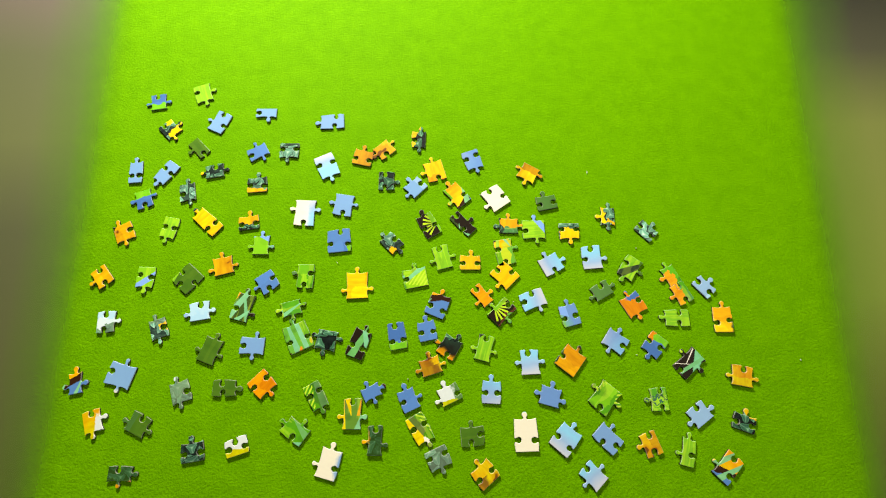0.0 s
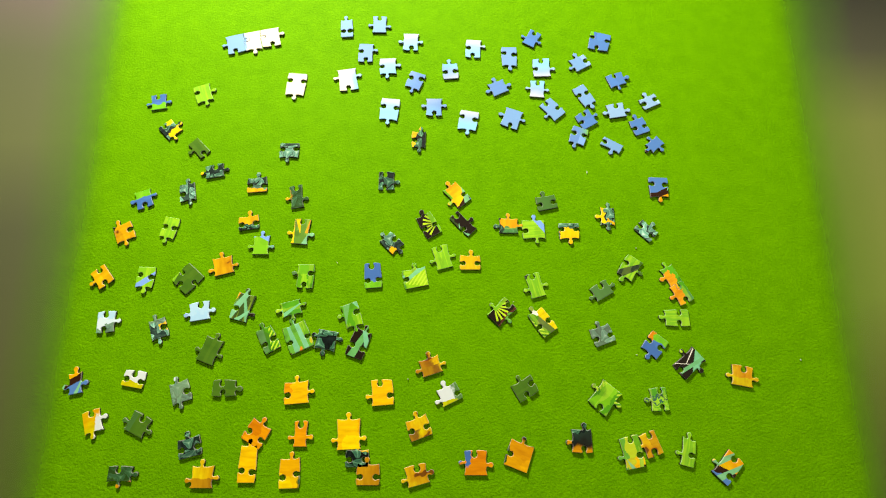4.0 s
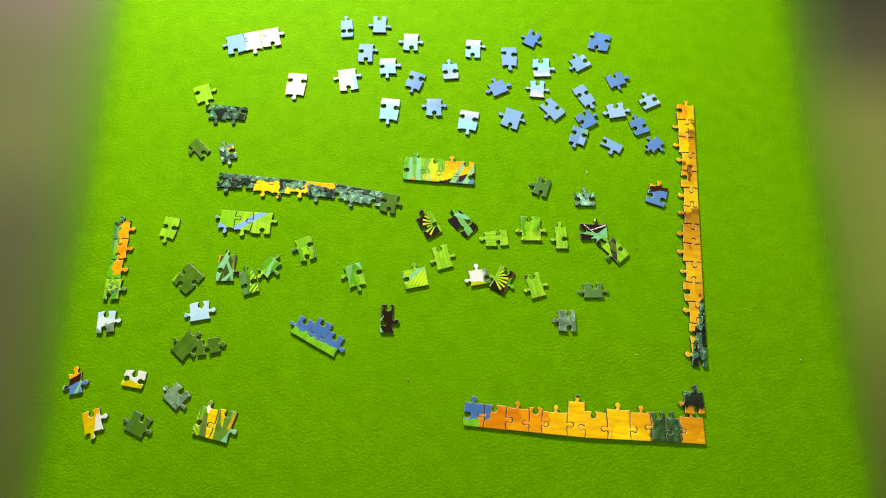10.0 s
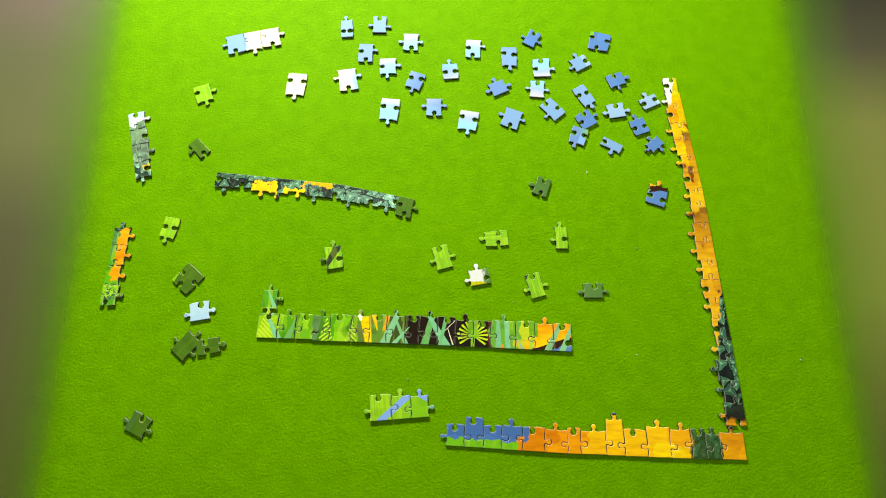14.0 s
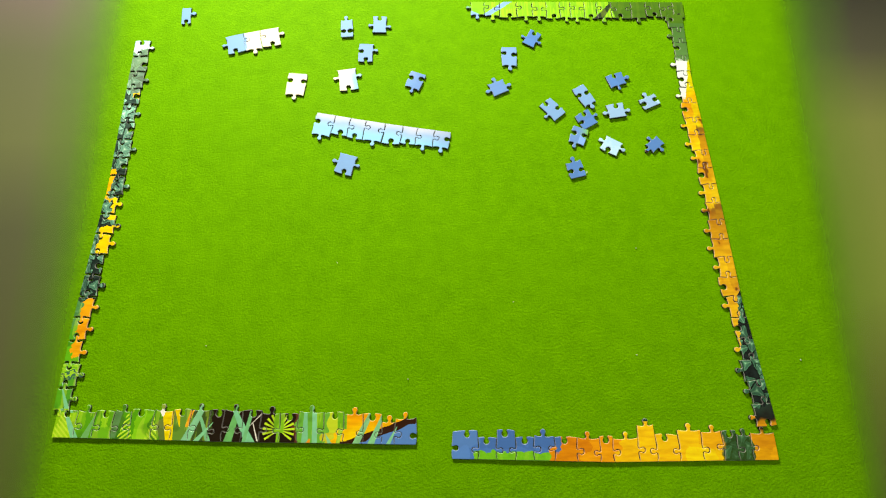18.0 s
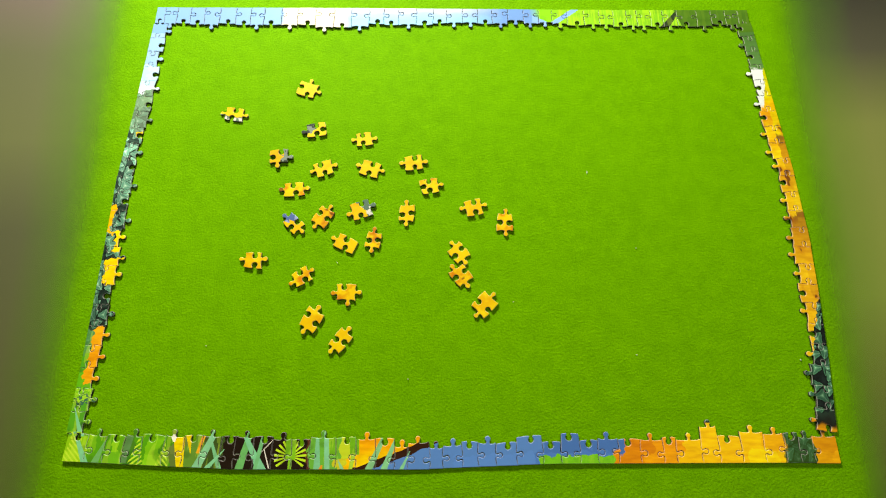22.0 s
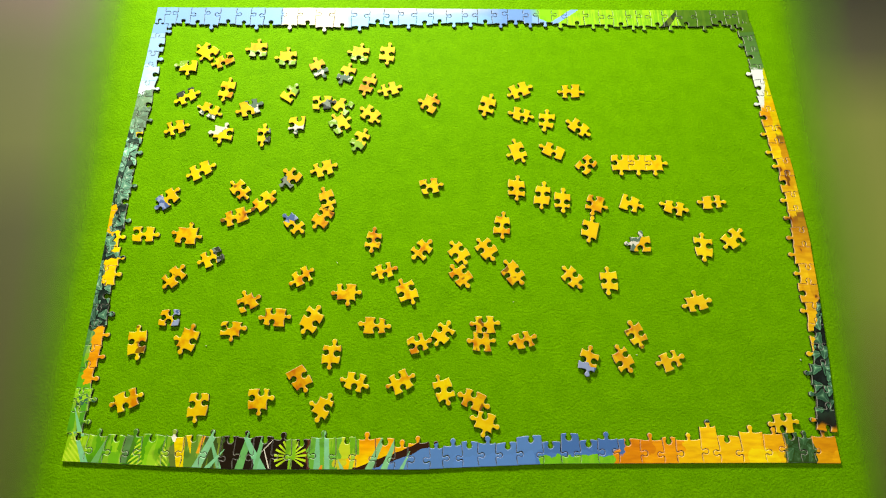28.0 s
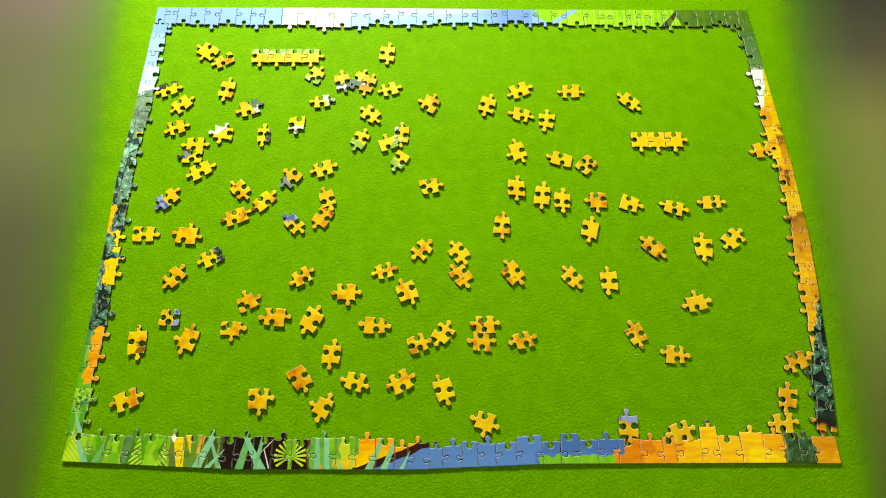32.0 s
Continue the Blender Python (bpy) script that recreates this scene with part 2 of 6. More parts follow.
    blade = g.math("LESS_THAN", g.math("ABSOLUTE", g.math("ADD", g.math("MULTIPLY_ADD", t, 0.0115, x0), -0.0145)), g.math("MULTIPLY_ADD", t, -0.0026, 0.0027))
    left = g.mix(blade, left, rgb("78c088"))
    strokes = g.math("GREATER_THAN", g.math("SINE", g.math("ADD", g.math("MULTIPLY", x, 420.0), g.math("MULTIPLY", y, 1700.0))), 0.35)
    left = g.mix(g.math("MULTIPLY", strokes, g.math("LESS_THAN", g.math("ABSOLUTE", g.math("ADD", y0, -0.054)), 0.007)), left, rgb("98cc28"))
    cut_r = g.math("MULTIPLY", g.ramp(v, [(0.0, 0.4), (0.15, 0.95), (0.17, 0.82), (0.298, 0.06), (0.302, 0.4), (0.72, 0.4), (0.728, 0.72), (0.78, 0.26), (0.83, 0.16)]), 0.02)
    r_out, r_in = (g.mix(1.0, c, (0.86, 0.92, 1.0, 1.0), "MULTIPLY") for c in (r_out, r_in))
    right = g.mix(g.math("GREATER_THAN", g.math("SUBTRACT", 0.7, g.math("MULTIPLY_ADD", wob, -0.6, x)), cut_r), r_out, r_in)
    # dark brown stripes in the fur, with a clear border
    furry = g.math("MULTIPLY", g.math("GREATER_THAN", x0, 0.672), g.math("LESS_THAN", g.math("ABSOLUTE", g.math("ADD", y0, -0.25)), 0.105))
    stripe = g.noise(g.node("ShaderNodeMapping", Vector=uv, Scale=(70, 38, 1), Rotation=(0, 0, 0.5)).outputs[0], 1.0, 2)
    right = g.mix(g.math("MULTIPLY", furry, g.ramp(stripe, [(0.57, 0.0), (0.66, 0.55)])), right, rgb("c07808"))
    right = g.mix(g.math("MULTIPLY", furry, g.ramp(stripe, [(0.655, 0.0), (0.67, 0.85)])), right, rgb("5c3010"))
    # overlapping leaf shapes in the foliage of both sides
    def ivy(scale, seed, size, dark, mid, light):
        """One layer of five-pointed leaves: where they are, and their colour."""
        moved = g.node("ShaderNodeMapping", Vector=uv, Location=(seed, seed * 1.7, 0.0)).outputs[0]
        cell = g.node("ShaderNodeTexVoronoi", Vector=moved, Scale=scale, Randomness=0.85)
        cell.voronoi_dimensions, cell.feature = "2D", "F1"
        here = g.node("ShaderNodeVectorMath")
        here.operation = "SUBTRACT"
        g.put(here.inputs[0], moved)
        g.put(here.inputs[1], cell.outputs["Position"])
        at = g.node("ShaderNodeSeparateXYZ", Vector=here.outputs[0])
        lx, ly = at.outputs[0], at.outputs[1]
        dice = g.node("ShaderNodeSeparateColor", Color=cell.outputs["Color"])
        angle = g.math("ADD", g.math("MULTIPLY_ADD", dice.outputs[0], 1.5, g.math("ARCTAN2", ly, lx)), 0.82)
        lobe = g.math("ABSOLUTE", g.math("SINE", g.math("MULTIPLY", angle, 1.5)))
        away = g.math("SQRT", g.math("ADD", g.math("MULTIPLY", lx, lx), g.math("MULTIPLY", ly, ly)))
        reach = g.math("MULTIPLY", g.math("MULTIPLY_ADD", lobe, -0.46, 1.0), g.math("MULTIPLY_ADD", dice.outputs[1], size * 0.4, size * 0.8))
        part_way = g.math("DIVIDE", away, reach)
        body = g.ramp(g.math("ADD", part_way, g.math("MULTIPLY", g.math("ADD", g.noise(uv, 300, 2), -0.5), 0.35)), [(0.05, light), (0.3, mid), (0.7, dark), (0.95, mid)])
        body = g.mix(g.math("MULTIPLY", g.math("LESS_THAN", lobe, 0.11), 0.4), body, rgb(light))
        tint = g.node("ShaderNodeCombineColor")
        for k in range(3):
            g.put(tint.inputs[k], g.math("MULTIPLY_ADD", dice.outputs[2], 0.75, 0.55))
        gap = g.math("MULTIPLY_ADD", part_way, -2.4, 3.5, clamp=True)
        return g.math("LESS_THAN", part_way, 1.0), g.math("MULTIPLY", gap, 0.92), g.mix(1.0, body, tint.outputs[0], "MULTIPLY")

    def thicket(ground_dark, ground, tones):
        c = g.ramp(g.noise(uv, 190, 3), [(0.35, ground_dark), (0.65, ground)])
        for scale, seed, size in ((84.0, 0.31, 0.0066), (74.0, 0.77, 0.0070)):
            where, gap, leaf_colour = ivy(scale, seed, size, *tones)
            c = g.mix(gap, c, rgb(ground_dark))
            c = g.mix(where, c, leaf_colour)
        return c

    deep = thicket("080e0b", "182420", ("305644", "447856", "84b890"))
    pale = thicket("22342e", "4a6858", ("5c9480", "84b698", "c4e2cc"))
    pale_share = g.ramp(v, [(0.0, 0.2), (0.36, 0.25), (0.48, 0.4), (0.56, 0.8), (0.65, 1.0)])
    leaf = g.mix(g.math("MULTIPLY", pale_share, g.math("LESS_THAN", x0, 0.35)), deep, pale)
    leafy_l = g.ramp(v, [(0.0, 0.0), (0.18, 0.2), (0.235, 1.0), (0.668, 0.4), (0.764, 0.0)], "CONSTANT")
    leafy_r = g.ramp(v, [(0.0, 0.0), (0.075, 1.0), (0.30, 0.0)], "CONSTANT")

    def foliage(c):
        """Only the green and grey-green parts take the leaf pattern, not the fur."""
        parts = g.node("ShaderNodeSeparateColor", Color=c)
        green = g.math("GREATER_THAN", parts.outputs[1], g.math("MULTIPLY", parts.outputs[0], 0.95))
        return green, leaf

    for name in ("left", "right"):
        base = left if name == "left" else right
        green, leaves = foliage(base)
        done = g.mix(g.math("MULTIPLY", green, leafy_l if name == "left" else leafy_r), base, leaves)
        left, right = (done, right) if name == "left" else (left, done)
    # slanting stalks on the far green part
    stalk = g.noise(g.node("ShaderNodeMapping", Vector=uv, Scale=(360, 24, 1), Rotation=(0, 0, 0.75)).outputs[0], 1.0, 2)
    grassy = g.math("MULTIPLY", g.math("GREATER_THAN", x0, 0.47), g.math("LESS_THAN", x0, 0.63))
    top = g.mix(g.math("MULTIPLY", grassy, g.math("MULTIPLY", g.ramp(stalk, [(0.52, 0.0), (0.56, 1.0)]), 0.4)), t_both, rgb("b0dc20"))
    below = g.math("SUBTRACT", 0.5, y0)
    drift = g.math("MULTIPLY_ADD", g.noise(uv, 30, 2), 0.012, g.math("ADD", below, -0.006))
    sky = g.math("MULTIPLY", g.ramp(u, [(0.31, 0.0), (0.33, 1.0), (0.5, 0.9), (0.585, 0.0)]), g.math("GREATER_THAN", y0, 0.466))
    top = g.mix(sky, top, g.ramp(g.math("MULTIPLY", drift, 40.0), [(0.05, "c2c6d2"), (0.35, "96b4d8"), (0.7, "88c8e8"), (1.0, "8cc2e8")]))
    band = g.math("LESS_THAN", g.math("ABSOLUTE", g.math("ADD", g.math("MULTIPLY_ADD", below, 1.3, x0), -0.4955)), 0.0048)
    top = g.mix(g.math("MULTIPLY", band, g.math("GREATER_THAN", x0, 0.4525)), top, rgb("7ca4e4"))
    low_blue = g.math("GREATER_THAN", g.math("ADD", below, g.math("MULTIPLY_ADD", x0, -0.55, 0.2574)), 0.0225)
    top = g.mix(g.math("MULTIPLY", low_blue, g.math("LESS_THAN", g.math("ABSOLUTE", g.math("ADD", x0, -0.458)), 0.014)), top, rgb("7ca4e4"))
    wedge = g.math("LESS_THAN", g.math("ABSOLUTE", g.math("ADD", g.math("MULTIPLY_ADD", below, 0.77, x0), -0.6185)), g.math("MULTIPLY_ADD", below, 0.12, 0.0024))
    top = g.mix(wedge, top, g.mix(g.noise(uv, 300, 2), rgb("141c12"), rgb("3c4a34")))
    dusk = g.math("GREATER_THAN", g.math("MULTIPLY_ADD", below, -0.3, x0), 0.612)
    top = g.mix(dusk, top, g.mix(g.noise(uv, 90, 2), rgb("527a1e"), rgb("385f14")))
    side = g.mix(g.math("GREATER_THAN", x0, 0.35), left, right)
    c = g.mix(g.math("GREATER_THAN", y0, 0.466), side, top)
    inside = g.math("LESS_THAN", g.math("ABSOLUTE", g.math("ADD", x0, -0.35)), 0.3312)
    foot = g.math("MULTIPLY_ADD", inside, 0.0125, 0.022)
    ivy_foot = g.math("LESS_THAN", g.math("ABSOLUTE", g.math("ADD", x, -0.6635)), 0.0115)
    bottom = g.mix(g.math("MULTIPLY", ivy_foot, 0.7), bottom, g.mix(0.5, deep, rgb("2c5018")))
    c = g.mix(g.math("LESS_THAN", y0, foot), c, bottom)
    # lighter grass strokes in the plain greens
    tone = g.node("ShaderNodeSeparateColor", Color=c)
    grass = g.math("MULTIPLY", g.math("GREATER_THAN", tone.outputs[1], g.math("MULTIPLY", tone.outputs[0], 1.35)), g.math("LESS_THAN", tone.outputs[2], 0.1))
    low_left = g.math("MULTIPLY", g.math("LESS_THAN", y0, 0.115), g.math("LESS_THAN", x0, 0.35))
    near_zone = g.math("MULTIPLY", g.math("LESS_THAN", y0, 0.03), g.math("LESS_THAN", x0, 0.64))
    grass = g.math("MULTIPLY", grass, g.math("MAXIMUM", g.math("GREATER_THAN", y0, 0.466), g.math("MAXIMUM", low_left, near_zone)))
    grass = g.math("MULTIPLY", grass, g.math("MULTIPLY_ADD", g.math("MULTIPLY", dusk, g.math("GREATER_THAN", y0, 0.466)), -0.75, 1.0))
    turned = g.node("ShaderNodeMapping", Vector=uv, Scale=(170, 26, 1), Rotation=(0, 0, -0.6)).outputs[0]
    stroke = g.ramp(g.noise(turned, 1.0, 2), [(0.555, 0.0), (0.565, 0.7)])
    c = g.mix(g.math("MULTIPLY", grass, stroke), c, g.mix(g.math("MULTIPLY_ADD", low_left, 0.25, 0.2), c, rgb("b4d838")))
    dim = g.math("MULTIPLY", g.ramp(g.noise(uv, 62, 1), [(0.56, 0.0), (0.62, 0.6)]), g.math("MULTIPLY_ADD", low_left, 0.6, 0.3))
    c = g.mix(g.math("MULTIPLY", grass, dim), c, g.mix(0.6, c, rgb("285018")))
    # fine brush streaks
    streak = g.noise(g.node("ShaderNodeMapping", Vector=uv, Scale=(60, 260, 1), Rotation=(0, 0, 0.5)).outputs[0], 1.0, 3)
    tone = g.node("ShaderNodeSeparateColor", Color=c)
    warm = g.math("LESS_THAN", tone.outputs[2], 0.2)
    warm = g.math("MULTIPLY", warm, g.math("MULTIPLY_ADD", g.math("GREATER_THAN", tone.outputs[1], g.math("MULTIPLY", tone.outputs[0], 1.15)), -0.8, 1.0))
    c = g.mix(g.math("MULTIPLY", g.ramp(streak, [(0.3, 0.0), (0.7, 0.5)]), g.math("MULTIPLY_ADD", warm, 0.9, 0.1)), c, g.mix(1.0, c, rgb("c49c6c"), "MULTIPLY"))
    c = g.mix(1.0, c, (1.27, 1.27, 1.27, 1), "MULTIPLY")
    finish_print(g, c, uv)
    return g.m


def inner_print(name, spot, second, share, dark=0.0):
    """Yellow and orange fur print; spot and second: what else shows on the piece, share: how much of it, dark: how strong its brown stripes are."""
    g = Graph(name)
    uv = g.node("ShaderNodeTexCoord").outputs["UV"]
    soft = g.noise(g.node("ShaderNodeMapping", Vector=uv, Scale=(28, 75, 1), Rotation=(0, 0, 0.7)).outputs[0], 1.0, 3)
    rnd = g.node("ShaderNodeObjectInfo").outputs["Random"]
    c = g.ramp(g.math("ADD", g.math("MULTIPLY", soft, 0.8), g.math("MULTIPLY", rnd, 0.3)), [(0.2, "ecd800"), (0.5, "e8c800"), (0.72, "e0b000"), (0.86, "d48c00"), (1.0, "b86e00")])
    patch = g.noise(uv, 90, 2)
    if share:
        # an end of the piece shows something else, with a ragged border
        end = g.t.nodes.new("ShaderNodeUVMap")
        end.uv_map = "worn_rim"
        along = g.node("ShaderNodeSeparateXYZ", Vector=end.outputs[0]).outputs[1]
        low = g.math("GREATER_THAN", g.math("ADD", along, g.math("MULTIPLY", g.math("ADD", patch, -0.5), 1.6)), share)
        lower = g.math("GREATER_THAN", g.math("ADD", g.noise(uv, 130, 2), g.math("MULTIPLY", rnd, 0.2)), 0.62)
        c = g.mix(low, c, g.mix(lower, g.mix(patch, rgb(spot), rgb(spot, 0.55)), rgb(second)))
    else:
        c = g.mix(g.math("MULTIPLY_ADD", patch, 5.0, -2.4, clamp=True), c, g.mix(rnd, rgb(spot), rgb(second)))
    # dark brown stripes in the fur
    stripe = g.noise(g.node("ShaderNodeMapping", Vector=uv, Scale=(75, 45, 1), Rotation=(0, 0, 0.6)).outputs[0], 1.0, 2)
    c = g.mix(g.ramp(stripe, [(0.64, 0.0), (0.67, dark)]), c, rgb("6a3a10"))
    c = g.mix(1.0, c, (1.06, 1.06, 1.0, 1.0), "MULTIPLY")
    finish_print(g, c, uv)
    return g.m


FELT, TABLE, CARD, RIM_PRINT = felt_material(), table_material(), card_material(), border_print()
WALL, FLOOR = plain_material("warm_white_wall", "a8a294", "bab4a8", 3, 0.9), plain_material("brown_floor", "5a4430", "7a6044", 5, 0.6)
LINT = plain_material("pale_lint", "b8c090", "e8ecd8", 400, 1.0)
INNER = {
    "y": inner_print("printed_yellow_fur", "e0ac00", "ecd410", 0.0),
    "o": inner_print("printed_orange_fur", "d88600", "bc7008", 0.0, 0.85),
    "w": inner_print("printed_yellow_and_white", "ecece2", "5a7464", 0.22),
    "g": inner_print("printed_yellow_and_green", "98c840", "b8d490", 0.30),
    "d": inner_print("printed_yellow_and_dark_leaf", "404a42", "7c8a80", 0.30),
    "b": inner_print("printed_yellow_and_blue", "5c76b4", "90a0cc", 0.30),
}


# ---- mesh helpers ----
def mesh_of(name, bm, material):
    me = bpy.data.meshes.new(name)
    bm.to_mesh(me)
    bm.free()
    me.materials.append(material)
    return me


def part(name, me, parent, label=""):
    ob = new(name, me)
    ob.parent = parent
    return tagged(ob, label) if label else ob


def box(bm, x0, x1, y0, y1, z0, z1, bevel=0.0):
    vs = [bm.verts.new((x, y, z)) for z in (z0, z1) for x, y in ((x0, y0), (x1, y0), (x1, y1), (x0, y1))]
    for q in ((3, 2, 1, 0), (4, 5, 6, 7), (0, 1, 5, 4), (1, 2, 6, 5), (2, 3, 7, 6), (3, 0, 4, 7)):
        bm.faces.new([vs[i] for i in q])
    if bevel:
        bmesh.ops.bevel(bm, geom=bm.edges[:], offset=bevel, segments=3, affect="EDGES", profile=0.5)
    return bm


# ---- the setting: table, felt mat, room ----
def setting():
    table = tagged(new("table"), "table under the green felt mat, coloured like the blurred surroundings", "table")
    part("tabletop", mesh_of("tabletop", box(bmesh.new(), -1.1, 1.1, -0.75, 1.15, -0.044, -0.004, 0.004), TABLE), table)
    for sx in (-1.02, 1.02):
        for sy in (-0.67, 1.07):
            part("leg", mesh_of("leg", box(bmesh.new(), sx - 0.035, sx + 0.035, sy - 0.035, sy + 0.035, -0.75, -0.045, 0.004), TABLE), table)
    bm = bmesh.new()
    nx, ny = 60, 72
    grid = [[bm.verts.new((-0.56 + 1.12 * i / nx, -0.45 + 1.15 * j / ny, 0.0006 * (noise.noise(Vector((i * 0.21, j * 0.21, 3.0))) - 0.6))) for j in range(ny + 1)] for i in range(nx + 1)]
    for i in range(nx):
        for j in range(ny):
            bm.faces.new((grid[i][j], grid[i + 1][j], grid[i + 1][j + 1], grid[i][j + 1])).smooth = True
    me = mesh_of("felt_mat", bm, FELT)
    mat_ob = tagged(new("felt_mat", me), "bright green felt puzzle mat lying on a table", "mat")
    for k, (x, y) in enumerate(((-0.0413, 0.0728), (0.188, 0.2028), (0.1448, 0.2873), (0.333, 0.0918), (-0.236, 0.1032), (0.177, 0.0962), (-0.115, 0.186), (0.061, 0.147))):
        fluff = bmesh.new()
        bmesh.ops.create_icosphere(fluff, subdivisions=1, radius=0.0007)
        for v in fluff.verts:
            v.co = v.co * (0.7 + 0.5 * noise.random())
            if k == 2:
                v.co.y *= 2.2
        ob = tagged(new("lint", mesh_of("lint", fluff, LINT)), "tiny pale speck of lint on the felt", "lint")
        ob.location = (x, y, 0.0005)
    room = {
        "floor": box(bmesh.new(), -2.2, 2.2, -2.0, 2.4, -0.80, -0.75),
        "ceiling": box(bmesh.new(), -2.2, 2.2, -2.0, 2.4, 1.70, 1.75),
        "wall_west": box(bmesh.new(), -2.3, -2.2, -2.0, 2.4, -0.80, 1.75),
        "wall_east": box(bmesh.new(), 2.2, 2.3, -2.0, 2.4, -0.80, 1.75),
        "wall_north": box(bmesh.new(), -2.3, 2.3, 2.4, 2.5, -0.80, 1.75),
        "wall_south": box(bmesh.new(), -2.3, 2.3, -2.1, -2.0, -0.80, 1.75),
    }
    for name, bm in room.items():
        tagged(new(name, mesh_of(name, bm, FLOOR if name == "floor" else WALL)), "plain warm white room surface" if name != "floor" else "brown wooden room floor", kind="structure")
    return mat_ob


setting()

# ---- jigsaw pieces ----
CARD_H, FACE_H, INSET, KERF = 0.0015, 0.0021, 0.00062, 0.0002


def seam(kind, length, c, r):
    """Points (along, out) of one cut: 0 straight, 1 a knob, -1 a hollow."""
    if not kind:
        return [(0.0, 0.0), (length, 0.0)]
    mid, rise = c * length, kind * 0.0032
    pts = [(0.0, 0.0), (0.4 * (mid - 0.72 * r), kind * -0.0006), (0.75 * (mid - 0.72 * r), kind * -0.0009), (mid - 0.72 * r, kind * -0.0006), (mid - 0.6 * r, kind * 0.0004)]
    for i in range(11):
        a = radians(222 - 26.4 * i)
        pts.append((mid + r * math.cos(a), rise + kind * r * math.sin(a)))
    return pts + [(mid + 0.6 * r, kind * 0.0004), (mid + 0.72 * r, kind * -0.0006), (length - 0.75 * (length - mid - 0.72 * r), kind * -0.0008), (length - 0.4 * (length - mid - 0.72 * r), kind * -0.0005), (length, 0.0)]


def outline(w, d, left, right, top, hl, hr, dl, dr):
    """A piece with its foot along local x at y = -d/2; hl and hr: how much higher its inner corners are; dl and dr: lengths of the side cuts. left, right, top: (kind, c, r)."""
    b = -d / 2
    pts = [(-w / 2, b), (w / 2, b)]
    pts += [(w / 2 + o, b + s) for s, o in seam(right[0], dr, right[1], right[2])[1:-1]]
    pts.append((w / 2, d / 2 + hr))
    length = math.hypot(w, hl - hr)
    for s, o in seam(top[0], length, top[1], top[2])[1:-1]:
        f = s / length
        pts.append((w / 2 - w * f, d / 2 + hr + (hl - hr) * f + o))
    pts.append((-w / 2, d / 2 + hl))
    pts += [(-w / 2 + o, b + s) for s, o in reversed(seam(left[0], dl, left[1], left[2])[1:-1])]
    return pts


def piece_meshes(pts, printed, uv_of, toward=0.0):
    n = len(pts)
    inner, outer = [], []
    for i in range(n):
        (ax, ay), (px, py), (bx, by) = pts[i - 1], pts[i], pts[(i + 1) % n]
        tx, ty = bx - ax, by - ay
        k = math.hypot(tx, ty) or 1.0
        inner.append((px - INSET * ty / k, py + INSET * tx / k))
        outer.append((px - KERF * ty / k, py + KERF * tx / k))
    pts = outer
    bm = bmesh.new()
    low = [bm.verts.new((x, y, 0.0)) for x, y in pts]
    high = [bm.verts.new((x, y, CARD_H)) for x, y in pts]
    for i in range(n):
        j = (i + 1) % n
        bm.faces.new((low[i], low[j], high[j], high[i]))
    bm.faces.new(list(reversed(low)))
    body = mesh_of("card_base", bm, CARD)
    bm = bmesh.new()
    uvl = bm.loops.layers.uv.new("print")
    high = [bm.verts.new((x, y, CARD_H)) for x, y in pts]
    rim = [bm.verts.new((x, y, FACE_H)) for x, y in inner]
    for i in range(n):
        j = (i + 1) % n
        bm.faces.new((high[i], high[j], rim[j], rim[i]))
    bm.faces.new(rim)
    # first value: where the bevel highlight is painted; second: distance along the piece
    lit_edge = bm.loops.layers.uv.new("worn_rim")
    for f in bm.faces:
        edge = 1.0 if len(f.verts) == 4 else 0.0
        for loop in f.loops:
            loop[uvl].uv = uv_of(loop.vert.co.x, loop.vert.co.y)
            loop[lit_edge].uv = (edge, 100 * (loop.vert.co.x * math.cos(toward) + loop.vert.co.y * math.sin(toward)))
    return body, mesh_of("printed_face", bm, printed)


def make_piece(name, pts, printed, uv_of, label, group, toward=0.0):
    body, face = piece_meshes(pts, printed, uv_of, toward)
    ob = tagged(new(name), label, "jigsaw piece", group)
    part("card_base", body, ob)
    part("printed_face", face, ob)
    return ob


